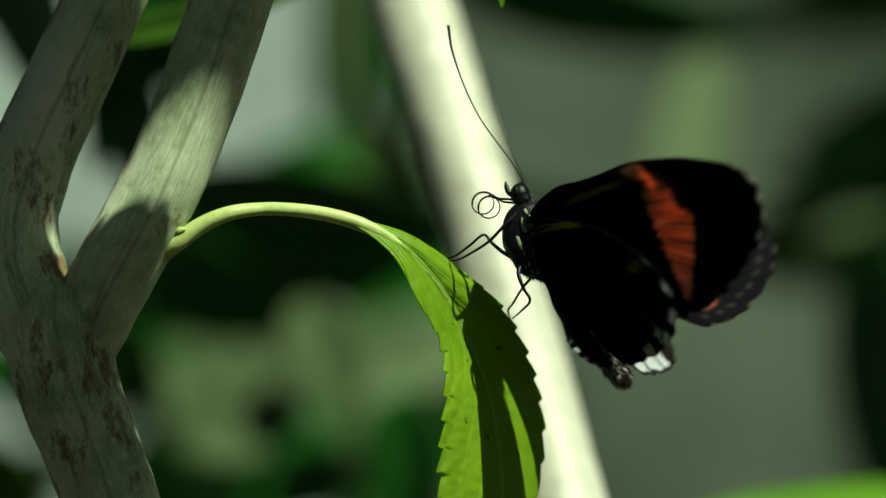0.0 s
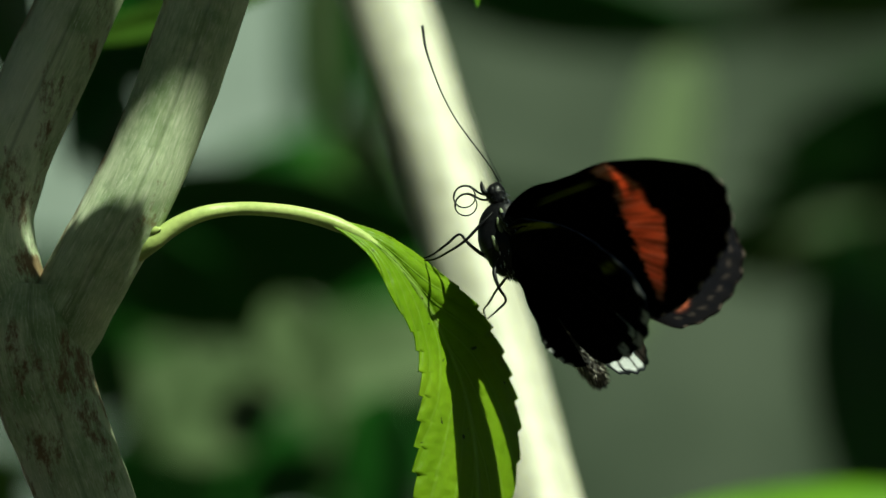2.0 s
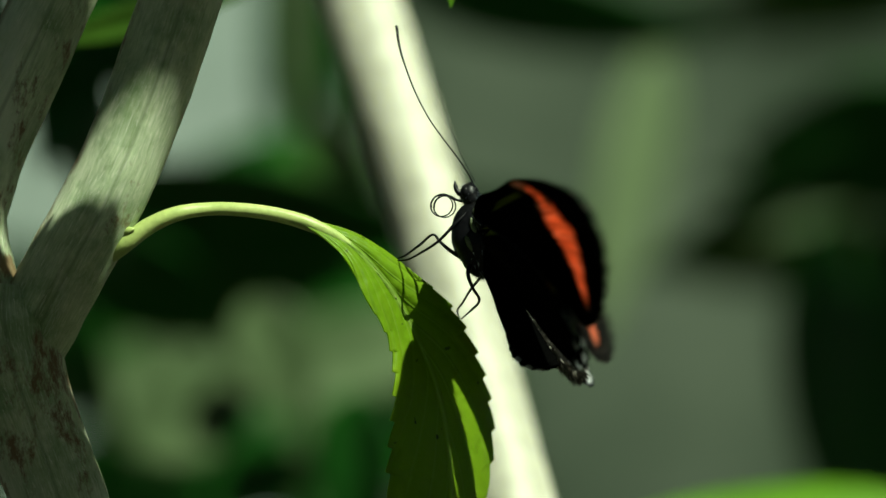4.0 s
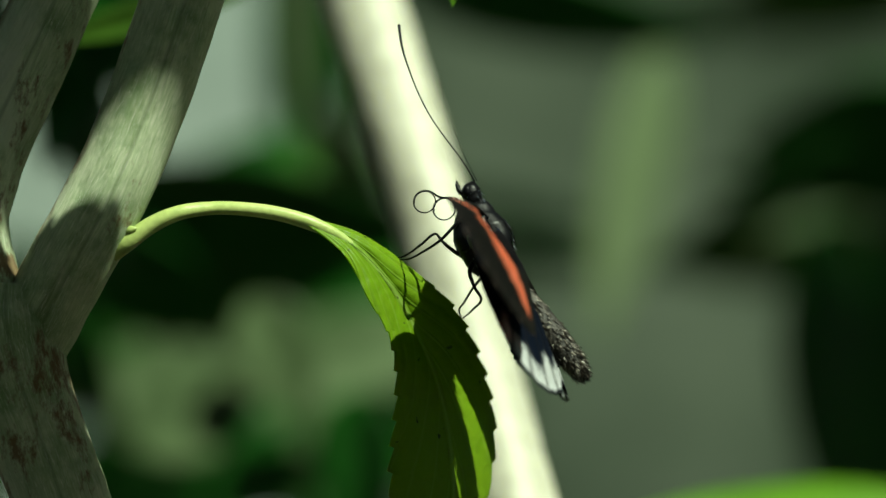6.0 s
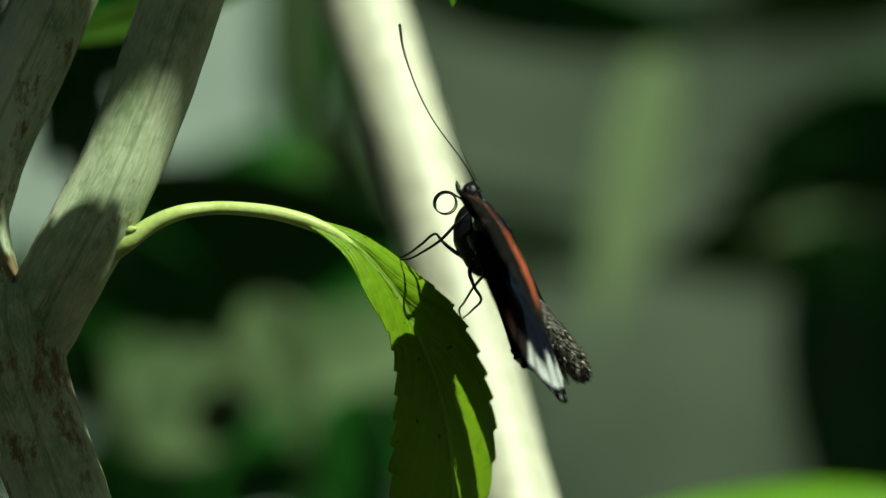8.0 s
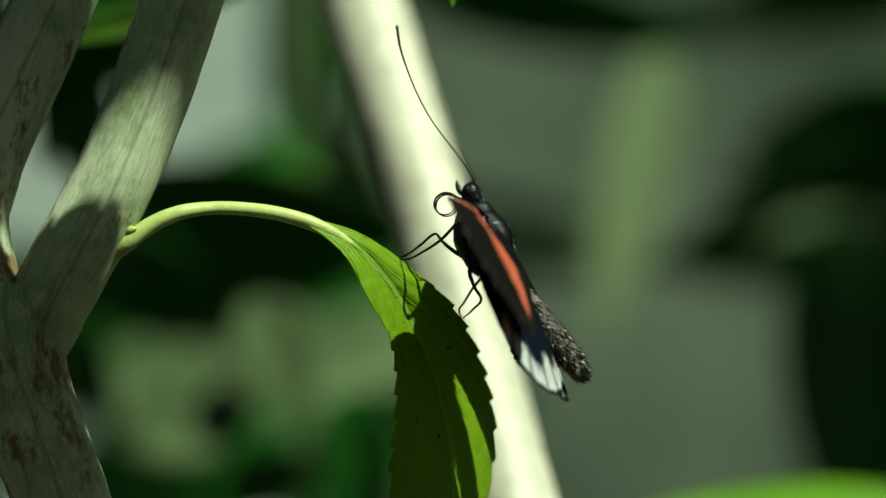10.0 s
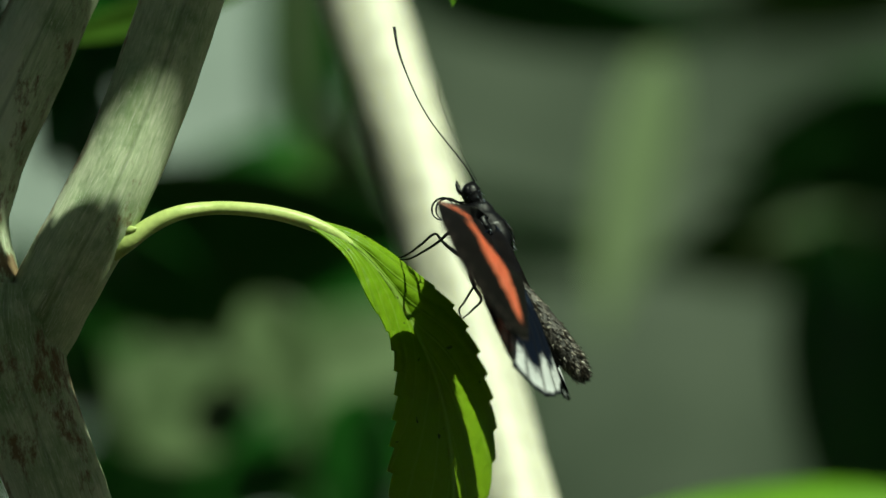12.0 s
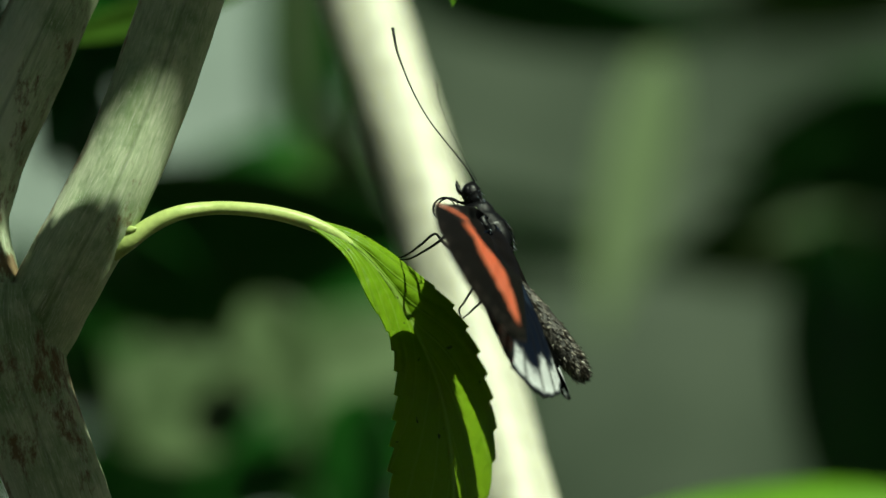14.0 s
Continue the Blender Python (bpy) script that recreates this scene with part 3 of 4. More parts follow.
def fold_mesh(side):
    """The inner fold of a hindwing, which hangs beside the abdomen: -X outwards, Y headwards (mm), with a ragged white fringe at its end."""
    edge = spline([(x, y, 0) for x, y in FOLD_EDGE], 90)
    nk, verts, shade, faces = 14, [], [], []
    for i, (x, y, _) in enumerate(edge):
        ragged = 1 + 0.10 * noise.noise(Vector((0, y * 1.7, 3))) * step(-15, -19, y)
        for k in range(nk + 1):
            f = k / nk
            verts.append(small((-x * f * ragged, y + 0.25 * noise.noise(Vector((x * 3, y * 2, 1))) * step(-18, -22, y), side * (0.7 * math.sin(math.pi * f) + 0.15 * math.sin(y * 1.1) * f))))
            white = step(0.90, 0.96, f) * step(-18.5, -20, y) * step(-0.05, 0.25, noise.noise(Vector((y * 1.1, 0, 4))))
            shade.append((0, 0.85 * white, 0, 0))
    w = nk + 1
    faces = [(i * w + k, i * w + k + 1, (i + 1) * w + k + 1, (i + 1) * w + k) for i in range(len(edge) - 1) for k in range(nk)]
    me = smooth_mesh("wing_fold", verts, faces)
    me.color_attributes.new("under", "FLOAT_COLOR", "POINT").data.foreach_set("color", np.array(shade, dtype=np.float32).ravel())
    return me


def butterfly():
    root = empty("butterfly", BODY, "black butterfly with a red forewing band, clinging to a leaf", "butterfly")
    parts = {"root": root}
    # thorax, head and abdomen
    limb("thorax", [(0.6, 4.3, 0), (0.1, 3.4, 0), (-0.8, 1.9, 0), (-1.5, -0.3, 0), (-1.8, -2.4, 0), (-2.4, -4.3, 0), (-2.2, -6.0, 0), (-2.2, -7.3, 0)], [0.5, 1.2, 1.9, 2.45, 2.45, 2.05, 1.35, 0.8], root, CHITIN, 48, 28, "glossy black scaly thorax", 0.14, 1.7)
    scales([(0.6, 4.3, 0), (0.1, 3.4, 0), (-0.8, 1.9, 0), (-1.5, -0.3, 0), (-1.8, -2.4, 0), (-2.4, -4.3, 0), (-2.2, -6.0, 0), (-2.2, -7.3, 0)], [0.5, 1.2, 1.9, 2.45, 2.45, 2.05, 1.35, 0.8], root.children[0], 2600, 0.75, 1, 1.7, 0.3)
    head = limb("head", [(1.45, 6.78, 0), (0.95, 6.29, 0), (0.35, 5.46, 0), (0.23, 4.11, 0), (0.39, 3.4, 0)], [0.35, 1.15, 1.5, 1.25, 0.7], root, CHITIN, 24, 20, "", 0.1)
    scales([(1.45, 6.78, 0), (0.95, 6.29, 0), (0.35, 5.46, 0), (0.23, 4.11, 0), (0.39, 3.4, 0)], [0.35, 1.15, 1.5, 1.25, 0.7], head, 240, 0.6, 2, 1.0, 0.7)
    for z in (1.05, -1.05):
        limb("eye", [(0.67, 6.47, 0), (0.19, 6.17, 0), (-0.2, 5.51, 0), (-0.3, 4.86, 0)], [0.1, 0.62, 0.62, 0.1], head, CHITIN, 14, 14).location.z = z * 0.001
    for z in (0.5, -0.6):
        limb("palp", [(-0.56, 5.74, 0), (-1.03, 6.75, 0), (-0.8, 7.62, 0), (-0.51, 8.25, 0)], [0.3, 0.36, 0.3, 0.05], head, CHITIN, 16, 8).location.z = z * 0.001
    abdomen = empty("abdomen", Matrix.Translation(small((-2.68, -5.57, 0))))
    abdomen.parent = root
    tagged(abdomen, "slender abdomen with rough grey scales")
    base = Vector((-2.68, -5.57, 0))
    pts = [Vector(p) - base for p in ((-2.51, -5.28, 0), (-2, -7.03, 0), (-1.41, -10.46, 0), (-0.71, -14.97, 0), (-0.09, -19.63, 0), (0.36, -23.3, 0), (0.6, -25.9, 0), (0.73, -26.9, 0))]
    limb("abdomen_skin", pts, [0.9, 1.05, 1.4, 1.75, 1.95, 1.85, 1.35, 0.5], abdomen, FUR, 80, 24, "", 0.16)
    scales(pts, [0.9, 1.05, 1.4, 1.75, 1.95, 1.85, 1.35, 0.5], abdomen, 1500, 1.05, 3, 1.0, 0.4, SCALES_GREY)
    # antennae
    def feeler(points, radii):
        base = Vector(points[0])
        ob = limb("antenna", [tuple(Vector(p) - base) for p in points], radii, root, CHITIN, 60, 8, "thin black clubbed antenna")
        ob.location = base * 0.001
        return ob

    near = feeler([(1.59, 6.53, 0.6), (1.73, 7.96, 1), (1.68, 10.51, 1.5), (1.41, 14, 2), (1.24, 17.77, 2), (1.55, 22.03, 2), (2.31, 26.21, 2), (3.34, 30.14, 1.5), (4.62, 33.2, 1)],
                  [0.14, 0.11, 0.11, 0.11, 0.11, 0.11, 0.13, 0.19, 0.24])
    far = feeler([(1.96, 6.81, -0.6), (2.15, 8.77, -2), (2.46, 12.19, -5), (3.02, 16.16, -8), (3.7, 20.6, -11), (4.65, 24.4, -13), (5.75, 27.3, -15)],
                 [0.08, 0.05, 0.05, 0.05, 0.05, 0.06, 0.1])
    # coiled tongue
    tongue = []
    for z in (0.25, -0.35):
        mouth = Vector((-4.33, 6.65, 0))
        coil = [Vector(p) - mouth for p in ((0.12, 4.59, 0), (-0.96, 5.39, 0), (-2.05, 6.19, 0))]
        for i in range(41):
            a = radians(35) + 2 * math.pi * 1.35 * i / 40
            r = 1.75 - 0.25 * i / 40
            coil.append(Vector((r * math.cos(a), r * math.sin(a), 0.5 * i / 40)))
        ob = limb("proboscis", [tuple(c) for c in coil], [0.18, 0.14, 0.12, 0.11, 0.11, 0.10, 0.09, 0.05], root, CHITIN, 150, 8, "thin black coiled half of the tongue")
        ob.location = (mouth + Vector((0, 0, z))) * 0.001
        tongue.append(ob)
    for x, y, z, l, w, turn in ((-1.75, 0.4, 2.40, 1.3, 0.42, 0.25), (-3.6, -1.2, 2.05, 1.5, 0.42, 0.2), (-0.5, 2.1, 1.95, 0.7, 0.3, 0.3)):
        limb("pale_spot", [(x + turn * l * f, y + l * f, z - 0.12 * f * f) for f in (-1, -0.4, 0.4, 1)], [w * 0.3, w, w, w * 0.3], root, PALE_SPOT, 16, 10, "pale green spot on the flank")
    # scaly cap over the near forewing root
    cap = [(-0.45, 1.7, 2.7), (-0.55, 0.5, 3.0), (-0.7, -1.0, 3.0), (-0.8, -2.0, 2.7)]
    tegula = limb("tegula", cap, [0.3, 0.8, 0.8, 0.3], root, CHITIN, 20, 16, "black scaly cap over the wing root", 0.1)
    scales(cap, [0.3, 0.8, 0.8, 0.3], tegula, 260, 0.6, 5, 1.0, 0.3)
    # legs that hold the leaf
    limb("leg", [(-1.18, 3.09, 1.2), (-4.17, 2.17, 2), (-7.08, 1.52, 1.6), (-10.2, 1.92, -0.4), (-12.8, 2.72, -2.5), (-14.47, 4.24, -4.6)], [0.28, 0.26, 0.22, 0.18, 0.15, 0.1], root, CHITIN, 40, 8)
    limb("leg", [(-5.41, -2.6, 0), (-6.36, -0.61, -0.6), (-7.16, 2.24, -1), (-7.25, 3.27, -1.2), (-10.03, 3.54, -2.4), (-12.77, 3.8, -4), (-14.43, 4.36, -4.8)], [0.34, 0.32, 0.24, 0.2, 0.2, 0.16, 0.1], root, CHITIN, 44, 8)
    limb("leg", [(-4.73, -3.7, 1), (-6.11, -5.1, 2), (-6.63, -7.1, 2), (-6.69, -8.52, -1), (-8.53, -8.17, -6), (-10.55, -7.42, -10.5)], [0.4, 0.34, 0.26, 0.22, 0.18, 0.1], root, CHITIN, 44, 8)
    limb("leg", [(-2.7, -4.83, -0.5), (-4.75, -5.91, -0.6), (-7.08, -6.22, -3), (-9.13, -6.56, -6), (-10.39, -6.53, -8.5), (-10.72, -7.21, -10.5)], [0.3, 0.24, 0.2, 0.17, 0.15, 0.1], root, FUR, 44, 8)
    # wings
    for side in (1, -1):
        fore = part("forewing", polar_wing("forewing", FORE_RIM, side, fore_scales, 2.2, 1.0), [FORE_TOP, FORE_UNDER], root, "black forewing with a red cross band")
        hind = part("hindwing", polar_wing("hindwing", HIND_RIM, side, hind_scales, 2.0), [HIND_TOP, HIND_UNDER], root, "blue-black hindwing with a white scalloped edge")
        inner = part("hindwing_panel", polar_wing("hindwing_panel", INNER_RIM, side, hind_scales, 2.0), [HIND_TOP, HIND_UNDER], root, "inner panel of the blue-black hindwing")
        parts[("inner", side)] = inner
        for w in (fore, hind, inner):
            sol = w.modifiers.new("membrane", "SOLIDIFY")
            sol.thickness, sol.offset, sol.material_offset, sol.material_offset_rim = 0.00009, -1, 1, 0
        parts[("fore", side)], parts[("hind", side)] = fore, hind
    fold = part("wing_fold", fold_mesh(1), HIND_UNDER, root, "black inner fold of the hindwing beside the abdomen")
    thick = fold.modifiers.new("membrane", "SOLIDIFY")
    thick.thickness, thick.offset = 0.00009, 0
    parts.update(fold=fold, abdomen=abdomen, tongue=tongue, near=near, far=far)
    return parts


insect = butterfly()


# ---- background plants ----
def tall_stem():
    root = empty("tall_stem", pose(0.14, -0.38, 0), "thick pale sunlit plant stem leaning behind the butterfly", "plant stem")
    off = root.matrix_basis.inverted()
    part("stalk", tube("stalk", [(140, -380, -1198), (70, -130, -480), (17.16, 82.5, -62.47), (11.69, 95.5, -42.60), (5.33, 110.1, -19.63), (-0.90, 123.3, 2.11), (-7.77, 135.9, 23.61), (-14.97, 148.5, 45.84), (-22.60, 160.5, 67.70), (-66, 300, 350), (-125, 520, 800)],
                         [13, 10, 7.69, 7.50, 7.52, 7.44, 7.43, 7.48, 7.60, 7.5, 6], 120, 36, lambda p: off @ mm(p), 0.05, 0, 2), PALE_STEM, root)


tall_stem()


def shrub(name, label, foot, stem, leaves):
    """A leafy background plant: stem from the soil (mm plan points) and leaves (base, tip, width, normal, skin, droop)."""
    root = empty(name, Matrix.Translation(mm(foot)), label, "plant")
    off = root.matrix_basis.inverted()
    part("stem", tube("stem", [foot] + stem, [9, 7, 5, 3], 40, 10, lambda p: off @ mm(p), 0.05), LEAF_MID, root)
    for i, (base, tip, width, normal, skin, droop) in enumerate(leaves):
        length = (Vector(tip) - Vector(base)).length
        ob = part("leaf", leaf_mesh("leaf", length, width, 0.15, droop, 0, 0.04, 24, i + len(name)), skin, root)
        ob.matrix_basis = off @ aim(base, tip, normal)
    return root


AWAY = (-0.5, -0.8, -0.3)
SHADE = (-0.75, -0.55, -0.45)
FRONT = (0.25, -0.85, 0.35)
rng = random.Random(3)
back_leaves = []
for _ in range(26):
    x, z = rng.uniform(-130, -50), rng.uniform(-120, -14)
    a = rng.uniform(0, 6.28)
    back_leaves.append(((x, 950 + rng.uniform(-80, 80), z), (x + 90 * math.cos(a), 950, z + 90 * math.sin(a) * 0.5), rng.uniform(36, 52), (rng.uniform(-0.6, 0.1), -0.8, rng.uniform(-0.6, 0.1)), LEAF_SHADE_DARK, 0.3))
shrub("shrub", "dense shrub with leaf colour darkened for deep shade", (-170, 980, -1195), [(-170, 980, -700), (-150, 980, -200), (-120, 980, 20)], back_leaves)
shrub("shrub", "green large-leaved shrub with pale and dark leaves", (-160, 640, -1195), [(-170, 640, -700), (-175, 640, -200), (-150, 640, 260)], [
    ((-66.75, 300, 73.88), (-89.25, 300, 17), 32, SHADE, LEAF_SHADE_DARK, 0.05),
    ((-81.01, 320, 75.52), (-78.46, 320, 14.18), 22, SHADE, LEAF_SHADE_DARK, 0.05),
    ((-80, 300, 46), (-72, 300, -7), 27, SHADE, LEAF_SHADE_DARK, 0.05),
    ((-70, 305, 74), (-66, 305, 16), 21, SHADE, LEAF_SHADE_DARK, 0.05),
    ((-79, 440, -50), (-45, 440, -31), 27, FRONT, LEAF_OLIVE, 0.1),
    ((-48, 430, -12), (-35, 430, -44), 21, (0.05, -0.9, 0.1), LEAF_OLIVE, 0.1),
    ((-109, 300, 76), (-93, 300, 28), 40, SHADE, LEAF_SHADE_DARK, 0.05),
    ((-113, 300, -42), (-99, 300, -68), 18, AWAY, LEAF_MOSS, 0.1),
    ((-53.64, 760, 111.63), (-55.53, 760, 13.41), 15, AWAY, LEAF_SHADE_DARK, 0.05),
    ((-32.87, 760, 111.63), (-36.64, 760, 7.74), 20, AWAY, LEAF_SHADE_DARK, 0.05),
    ((-37.33, 450, 84.73), (-36.02, 450, 27.12), 11, AWAY, LEAF_PALE, 0.05),
    ((-40.44, 700, 45.32), (-15.17, 700, 0.18), 22, (-0.45, -0.85, -0.1), LEAF_OLIVE, 0.05),
    ((-88.73, 720, 17.6), (-41.07, 720, 39.6), 15, AWAY, LEAF_SHADE_DARK, 0.05),
    ((-97.19, 470, 1.63), (-63.01, 470, -5.8), 18, AWAY, LEAF_SHADE_DARK, 0.1),
    ((-90.6, 480, 15.15), (-2.1, 480, 0.15), 40, (-0.2, -0.7, -0.6), LEAF_SHADE_DARK, 0.15),
    ((-96.86, 500, -12.07), (-9.78, 500, 4.74), 44, (-0.2, -0.7, -0.6), LEAF_SHADE_DARK, 0.1),
    ((-135.06, 1010, -35.55), (-23.26, 1010, -10.96), 48, FRONT, LEAF_MOSS, 0.1),
    ((-63.67, 860, 26.56), (-17.03, 860, 34.68), 22, FRONT, LEAF_MID, 0.1),
    ((-67.45, 110, 36.58), (-30.96, 110, 45.95), 6, (-0.3, -0.9, -0.3), LEAF_MOSS, 0.05),
    ((-140.89, 1000, -46.44), (-69.78, 1000, -44.22), 44, FRONT, LEAF_MOSS, 0.15),
    ((-125.22, 800, -50.36), (-33.83, 800, -38.69), 36, FRONT, LEAF_OLIVE, 0.1),
    ((-115.42, 900, -70.62), (-63.33, 900, -51.88), 22, FRONT, LEAF_OLIVE, 0.1),
    ((-49.45, 830, -11.72), (-46.87, 830, -97.12), 9, FRONT, LEAF_OLIVE, 0.1),
    ((-51.51, 620, -38.8), (11.18, 620, -21.86), 29, FRONT, LEAF_OLIVE, 0.1),
    ((-20, 400, -34.58), (-21.39, 400, -74.86), 25, AWAY, LEAF_SHADE_DARK, 0.1),
    ((-74.74, 640, -75.61), (-33.41, 640, -65.27), 22, (-0.1, -0.9, -0.1), LEAF_SHADE_DARK, 0.1),
    ((-106.98, 560, -69.12), (-57.03, 560, -83.62), 22, AWAY, LEAF_SHADE_DARK, 0.1),
    ((-100.96, 520, -12.29), (-90.84, 520, -55.84), 14, AWAY, LEAF_SHADE_DARK, 0.1),
])
shrub("shrub", "green broad-leaved shrub before a grey backdrop wall", (330, 900, -1195), [(340, 900, -700), (330, 900, -200), (320, 900, 360)], [
    ((-16.97, 700, 87.75), (91.36, 700, 65.18), 30, AWAY, LEAF_SHADE_DARK, 0.1),
    ((2.93, 720, 88.18), (72.6, 720, 69.85), 28, AWAY, LEAF_SHADE_DARK, 0.1),
    ((267.17, 1500, 140.29), (121.33, 1500, 119.88), 50, (-0.4, -0.9, -0.1), LEAF_MOSS, 0.1),
    ((-9.78, 1000, 24.67), (72.44, 1000, 2.44), 20, SHADE, LEAF_SHADE_DARK, 0.1),
    ((76.13, 820, 73.17), (55.42, 820, -33.33), 25, FRONT, LEAF_PALE, 0.1),
    ((182, 800, 42), (102.28, 800, 31.31), 58, SHADE, LEAF_SHADE_DARK, 0.1),
    ((173.58, 860, 22.51), (92.47, 860, 22.51), 20, AWAY, LEAF_SHADE_DARK, 0.1),
    ((170, 900, 4.38), (76.25, 900, -8.12), 30, SHADE, LEAF_MOSS, 0.1),
    ((213.21, 1500, -8.46), (210.29, 1500, -163.04), 64, SHADE, LEAF_SHADE_DARK, 0.1),
    ((-5.33, 1000, 0.22), (76.89, 1000, -8.67), 22, SHADE, LEAF_SHADE_DARK, 0.1),
    ((141.07, 780, 13.22), (85.48, 780, 0.57), 4, FRONT, LEAF_OLIVE, 0.05),
    ((136, 600, 10.17), (134.33, 600, -93.17), 36, SHADE, LEAF_SHADE_DARK, 0.1),
    ((118, 630, 10), (112, 630, -80), 36, SHADE, LEAF_SHADE_DARK, 0.1),
    ((132, 700, 36), (64, 700, -12), 25, (0.464, -0.6, -0.656), LEAF_SHADE_DARK, 0.1),
    ((176.14, 1100, -6.85), (173.78, 1100, -131.99), 56, SHADE, LEAF_SHADE_DARK, 0.1),
])
shrub("shrub", "bright green leaf of a low plant in the sun", (80, 240, -1195), [(82, 240, -700), (80, 240, -300), (80, 240, -70)], [
    ((107.9, 230, -58.68), (26.05, 230, -57.29), 31, (0.1, -0.55, 0.8), LEAF_BRIGHT, 0.1),
])


# ---- leaf canopy added out of view to block skylight ----
def canopy():
    rng = random.Random(5)
    one = leaf_mesh("canopy_leaf", 170, 80, 0.15, 0.4, 0, 0.05, 6)
    pts = np.array([v.co for v in one.vertices])
    quads = [tuple(p.vertices) for p in one.polygons]
    verts, faces = [], []
    for _ in range(4400):
        x, y, z = rng.uniform(-1.8, 1.8), rng.uniform(-1.6, 2.15), rng.uniform(1.75, 2.3)
        m = pose(x, y, z, rng.uniform(-40, 40), rng.uniform(-40, 40), rng.uniform(0, 360))
        px, py = x - (z - H) * SUN_WAY.x / SUN_WAY.z, y - (z - H) * SUN_WAY.y / SUN_WAY.z
        if -0.22 < px < 0.24 and -0.18 < py < (1.7 if px < 0.02 else 1.05 if px < 0.19 else 0.55):
            continue    # the gap through which the sun falls
        o = len(verts)
        verts += [m @ Vector(p) for p in pts]
        faces += [tuple(o + i for i in q) for q in quads]
    tree = empty("canopy_tree", pose(0.9, 1.6, 0), "added unseen tree that blocks skylight over the shrubs", "tree")
    off = tree.matrix_basis.inverted()
    crown = part("crown", smooth_mesh("crown", [off @ v for v in verts], faces), LEAF_SHADE_DARK, tree)
    tagged(crown, "dense green leaves", kind="stuff")
    part("trunk", tube("trunk", [(0, 0, -30), (10, 20, 700), (-30, 0, 1400), (0, 0, 2150)], [60, 48, 40, 12], 40, 20, small, 0.08, 0, 4), BARK_OLD, tree)


canopy()


# Ring of leaves added out of view to keep low skylight out.
def hedge():
    rng = random.Random(8)
    one = leaf_mesh("hedge_leaf", 180, 90, 0.15, 0.4, 0, 0.05, 5)
    pts = np.array([v.co for v in one.vertices])
    quads = [tuple(p.vertices) for p in one.polygons]
    verts, faces = [], []
    for _ in range(4200):
        a, r = rng.uniform(radians(28), radians(332)), rng.uniform(1.9, 2.5)
        m = pose(r * math.sin(a), r * math.cos(a), rng.uniform(0.0, 2.2), rng.uniform(-90, 90), rng.uniform(-60, 60), rng.uniform(0, 360))
        o = len(verts)
        verts += [m @ Vector(p) for p in pts]
        faces += [tuple(o + i for i in q) for q in quads]
    ob = part("hedge", smooth_mesh("hedge", verts, faces), LEAF_SHADE_DARK)
    tagged(ob, "added unseen ring of dark green leaves that blocks skylight", "hedge", kind="stuff")


hedge()


# ---- overhead leaves added to shade the fork and tall stem ----
def overhead(label, foot, stem, leaves):
    shrub("overhanging_shrub", label, foot, stem, leaves)


def shade_leaf(spot, far, length, width):
    """An added leaf that far along the sun's way above a spot, lengthwise level, to shade it."""
    c = Vector(spot) + SUN_WAY * far
    half = Vector((length / 2, 0, 0))
    return (tuple(c - half), tuple(c + half), 1.9 * width, (0, -1, 0), LEAF_SHADE_DARK, 0.02)


overhead("added green overhead shrub that shades the fork, mostly outside the view", (330, -160, -1195), [(320, -150, -500), (280, -130, 0), (190, -120, 230)], [
    shade_leaf((-37.87, -6, 42.2), 480, 76, 16.5),
    shade_leaf((-60.43, 1, 44.3), 400, 46, 12),
    shade_leaf((-51.67, 1, 35.0), 305, 11, 6),
    shade_leaf((-57.09, 1, 26.96), 300, 6, 4),
    shade_leaf((-69.62, 1, 14.11), 300, 17, 13),
    shade_leaf((-71.7, 1, 0.92), 290, 18, 12),
    shade_leaf((-59.73, -6, -0.91), 110, 24, 13),
    shade_leaf((-48.84, -6, 3.38), 116, 8.5, 8),
    shade_leaf((-52.3, -6, 8.0), 112, 9, 3.0),
    shade_leaf((-46.37, -6, 7.92), 114, 4.5, 2.6),
    shade_leaf((-49.75, -5, -6.94), 118, 9, 9),
    shade_leaf((-64.5, 0, -0.75), 112, 10, 8),
    shade_leaf((-63.33, 0, -4.5), 114, 9, 7),
    shade_leaf((-59.73, -6, -25.08), 130, 32, 17),
    shade_leaf((-56.1, -6, -22.36), 124, 9, 8),
    shade_leaf((-66.33, -6, -11.47), 150, 28, 14),
    shade_leaf((-54.73, -2, -12.38), 140, 15, 9),
    shade_leaf((-50.5, 0, -29.92), 140, 17, 15),
    shade_leaf((-55.5, 0, -18), 128, 13, 13),
    shade_leaf((-84.25, 300, 36.38), 330, 70, 34),
    shade_leaf((-61.5, 1, 30.5), 300, 16, 7),
    shade_leaf((-65.5, 0, 5), 112, 9, 6),
    shade_leaf((-58.8, -2, -25), 135, 12, 8),
    shade_leaf((-16, 215, 57), 420, 44, 9),
    # The one leaf tip that hangs into view.
    ((1.21, 20, 51.75), (1.64, 20, 36.86), 3.4, (0.3, -0.8, 0.4), LEAF_BRIGHT, 0.05),
])

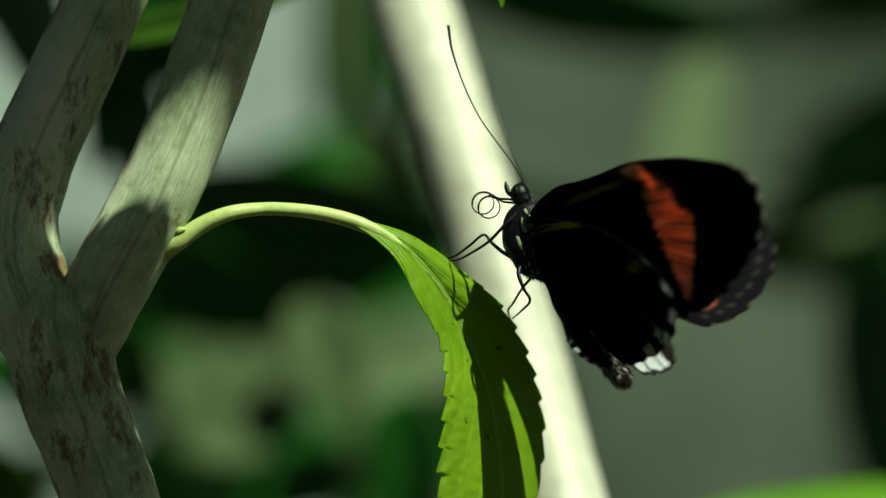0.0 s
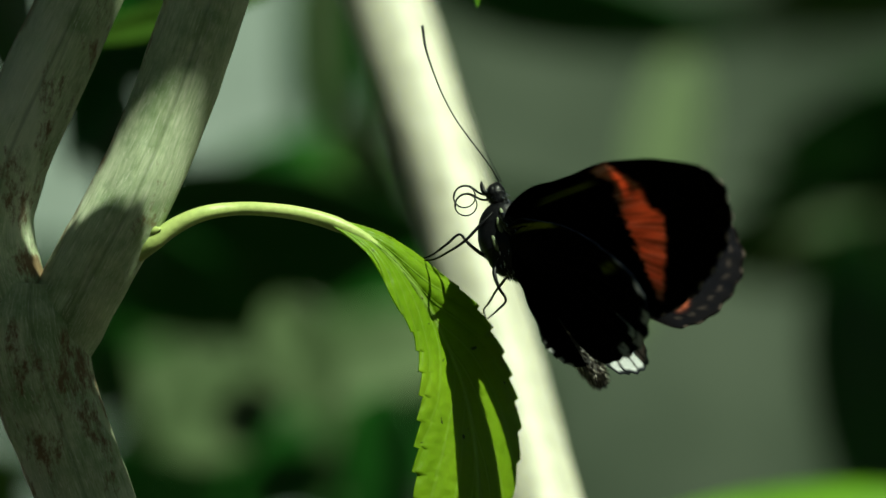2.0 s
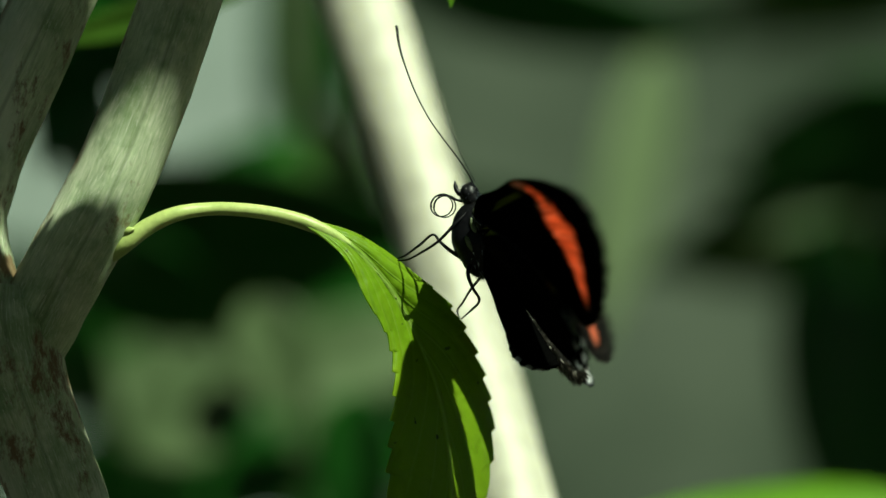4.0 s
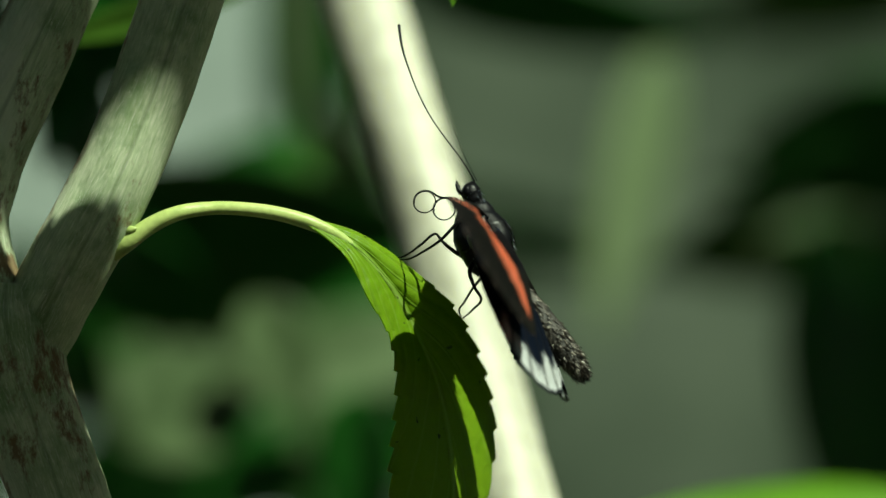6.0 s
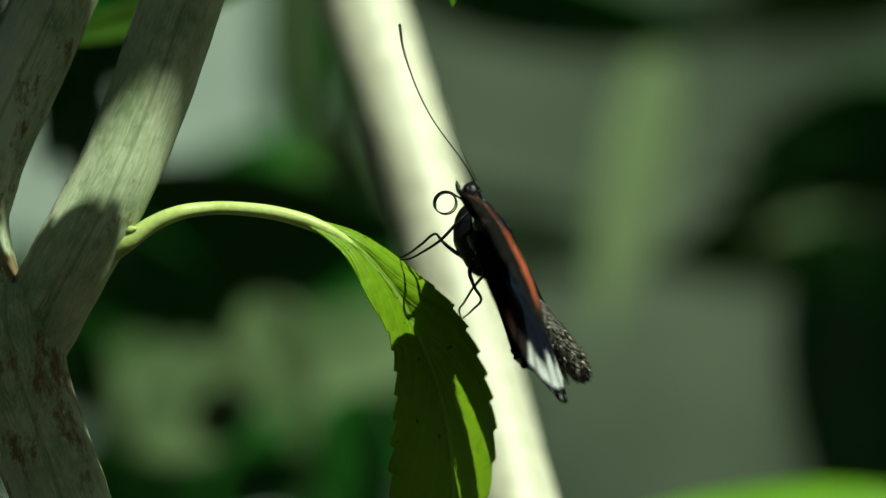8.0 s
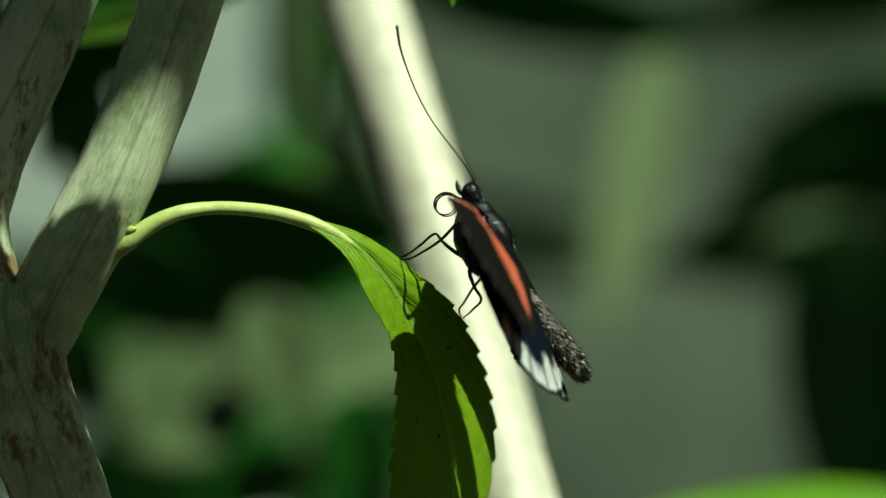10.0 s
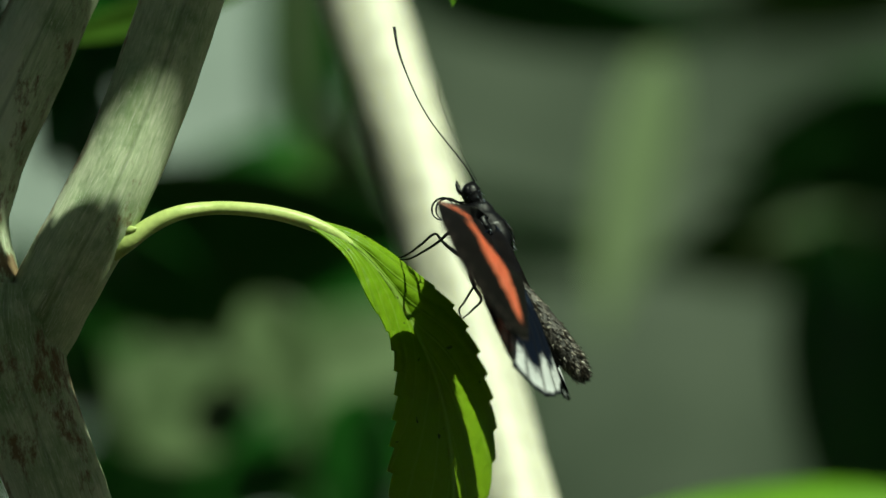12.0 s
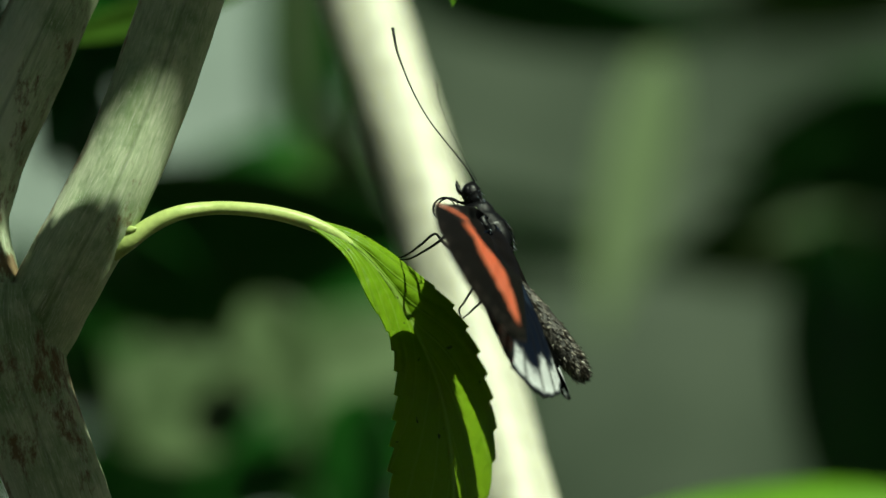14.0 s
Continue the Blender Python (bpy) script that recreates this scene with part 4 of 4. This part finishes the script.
# ---- flapping, tongue and feelers ----
FLAP = [(0, 40), (0.1, 27), (0.2, 46.2), (0.3, 56.6), (0.4, 80.4), (0.5, 107), (0.6, 108.2), (0.7, 99.9), (0.8, 93.6), (0.9, 82.7), (1, 66), (1.1, 51.8),
        (1.2, 66), (1.3, 75.4), (1.4, 95), (1.5, 103.1), (1.6, 107.6), (1.7, 99.3), (1.8, 81.8), (1.9, 59.4), (2, 42.4), (2.1, 48.1), (2.2, 86.8), (2.3, 104.4),
        (2.4, 108.9), (2.5, 109.5), (2.6, 107), (2.7, 97.2), (2.8, 86.8), (2.9, 55.6), (3, 8), (3.1, 7), (3.2, 8.9), (3.35, 31.5), (3.5, 81.8), (3.65, 104.4),
        (3.85, 95.7), (4, 70.7), (4.15, 51.8), (4.3, 73.8), (4.45, 97.2), (4.6, 101.8), (4.8, 90), (4.95, 76.9), (5.1, 86.8), (5.2, 93.6), (5.3, 95), (5.4, 91.4),
        (5.5, 89.2), (5.6, 85.2), (5.7, 79.8), (5.8, 86), (5.9, 92.9), (6, 95), (6.1, 97.2), (6.2, 93.6), (6.3, 91.4), (6.4, 81.8), (6.5, 77), (6.6, 80.4),
        (6.7, 91.4), (6.8, 95), (6.9, 92.9), (7, 90), (7.1, 85.2), (7.2, 76.9), (7.3, 70.7), (7.4, 75.4), (7.5, 81), (7.6, 87.6), (7.7, 92.1), (7.8, 91.4),
        (7.9, 86.8), (8, 90.7), (8.1, 93.6), (8.2, 98), (8.5, 100.5), (8.9, 94.3), (9.3, 86.8), (9.7, 94.3), (10, 95), (10.3, 92.9), (10.5, 92.9), (10.7, 92.1),
        (10.9, 93.6), (11, 95), (11.1, 94.3), (11.2, 98), (11.3, 103.1), (11.4, 105.7), (11.6, 103.1), (11.8, 100.5), (12, 98.7), (12.2, 100.5), (12.5, 98.7), (12.8, 100.5),
        (13, 101.8), (13.3, 99.9), (13.6, 99.3), (14, 99.9)]


SWEEP = [(0, -2), (8, -2), (36, -9), (66, -8), (79, -1), (90, 1.5), (100, 2), (110, 4)]
FAR_MORE = [(0, 0), (8, 2), (36, 1), (48, 2), (66, 7), (80, 4), (95, 0), (110, 0)]
FAR_SWEEP = [(0, -3), (8, -3), (36, 1), (66, 6), (80, 8), (110, 8)]
HIND_MORE = [(0, 4), (8, 4), (40, 7), (66, 4), (79, 2), (84, 6), (90, 13), (99.5, 10), (110, 12)]
HIND_SWEEP = [(0, 0), (40, -2), (66, -3), (79, -4), (110, -4)]
FAR_HIND_SWEEP = [(0, 4), (50, 10), (80, 10), (110, 12)]
FAR_HIND_MORE = [(0, -2), (8, 4), (36, 17), (66, 9), (80, 2), (90, -4), (100, -14), (110, -24)]
HIND_TILT = [(0, 0), (66, 2), (85, 6), (110, 7)]
PANEL_SLIDE = [(0, 0), (36, 0), (66, 9), (78, 17), (110, 17)]
FOLD = [(0, 68), (8, 67), (40, 50), (66, 24), (79, 4), (110, 0)]


def between(table, a):
    return float(np.interp(a, [p[0] for p in table], [p[1] for p in table]))


def motions():
    for side in (1, -1):
        fore, hind, inner = [], [], []
        for t, a in FLAP:
            turn = between(SWEEP if side > 0 else FAR_SWEEP, a)
            back = between(HIND_SWEEP if side > 0 else FAR_HIND_SWEEP, a)
            slide = back + between(PANEL_SLIDE, a)
            b = a + between(HIND_MORE, a)
            tilt = between(HIND_TILT, a) if side > 0 else 0
            if side < 0:
                a, b = a + between(FAR_MORE, a), b + between(FAR_HIND_MORE, a)
            fore.append((t, pose(FORE_HINGE[0] * 0.001, FORE_HINGE[1] * 0.001, side * 0.0025, 0, -side * a, 0) @ pose(0, 0, 0, 0, 0, turn)))
            inner.append((t, pose(HIND_HINGE[0] * 0.001, HIND_HINGE[1] * 0.001, side * 0.003, tilt, 0, 0) @ pose(0, 0, 0, 0, -side * (b + 1.2), 0) @ pose(0, 0, 0, 0, 0, slide)))
            hind.append((t, pose(HIND_HINGE[0] * 0.001, HIND_HINGE[1] * 0.001, side * 0.003, tilt, 0, 0) @ pose(0, 0, 0, 0, -side * b, 0) @ pose(0, 0, 0, 0, 0, back)))
        walk(insect[("fore", side)], fore)
        walk(insect[("hind", side)], hind)
        walk(insect[("inner", side)], inner)
    base = Vector((-2.68, -5.57, 0)) * 0.001
    walk(insect["fold"], [(t, pose(-0.0018, 0, 0.002, 0, between(FOLD, a), 0)) for t, a in FLAP])
    walk(insect["abdomen"], [(t, pose(base.x, base.y, base.z, 0, 0, -2 - 5 * (1 - step(20, 85, a)))) for t, a in FLAP])

    curls = [(0.0, 768, 357, 778, 363), (0.4, 769, 350, 776, 366), (0.8, 770, 344, 773, 367), (1.7, 771, 335, 771, 365), (2.2, 784, 355, 785, 356), (3.2, 789, 364, 790, 364),
             (4.2, 784, 361, 789, 361), (5.3, 774, 360, 786, 357), (5.6, 760, 357, 786, 363), (5.9, 748, 355, 786, 369), (6.3, 770, 359, 782, 361), (6.8, 774, 357, 784, 359),
             (7.2, 783, 355, 787, 355), (8.2, 787, 358, 789, 359), (10.5, 788, 362, 790, 363), (11.0, 780, 374, 787, 372), (11.4, 781, 371, 788, 370), (14.0, 786, 369, 792, 368)]
    for k in (0, 1):
        rows = []
        for row in curls:
            right, up = (row[1 + 2 * k] - 865) / 12.0, (398 - row[2 + 2 * k]) / 12.0
            rows.append((row[0], pose((right * math.cos(LEAN) + up * math.sin(LEAN)) * 0.001, (up * math.cos(LEAN) - right * math.sin(LEAN)) * 0.001, (0.00025, -0.00035)[k],
                                      0, 0, (0.6 * (360 - row[2 + 2 * k]) * -1.0) if k == 0 else 0.0)))
        walk(insect["tongue"][k], rows)
    swing = [(0.0, 0), (0.5, -0.8), (1.0, 0.2), (1.5, -0.6), (2.0, 0.6), (2.5, 0.2), (3.0, 0.5), (3.2, 0.5), (5.3, 0.2), (6.5, 0.2), (7.5, -0.2), (8.2, 0.0),
             (10.3, 1.2), (11.0, 1.8), (12.5, 1.9), (14.0, 2.4)]
    for key in ("near", "far"):
        p = insect[key].location.copy()
        walk(insect[key], [(t, pose(p.x, p.y, p.z, 0, 0, a)) for t, a in swing])


motions()
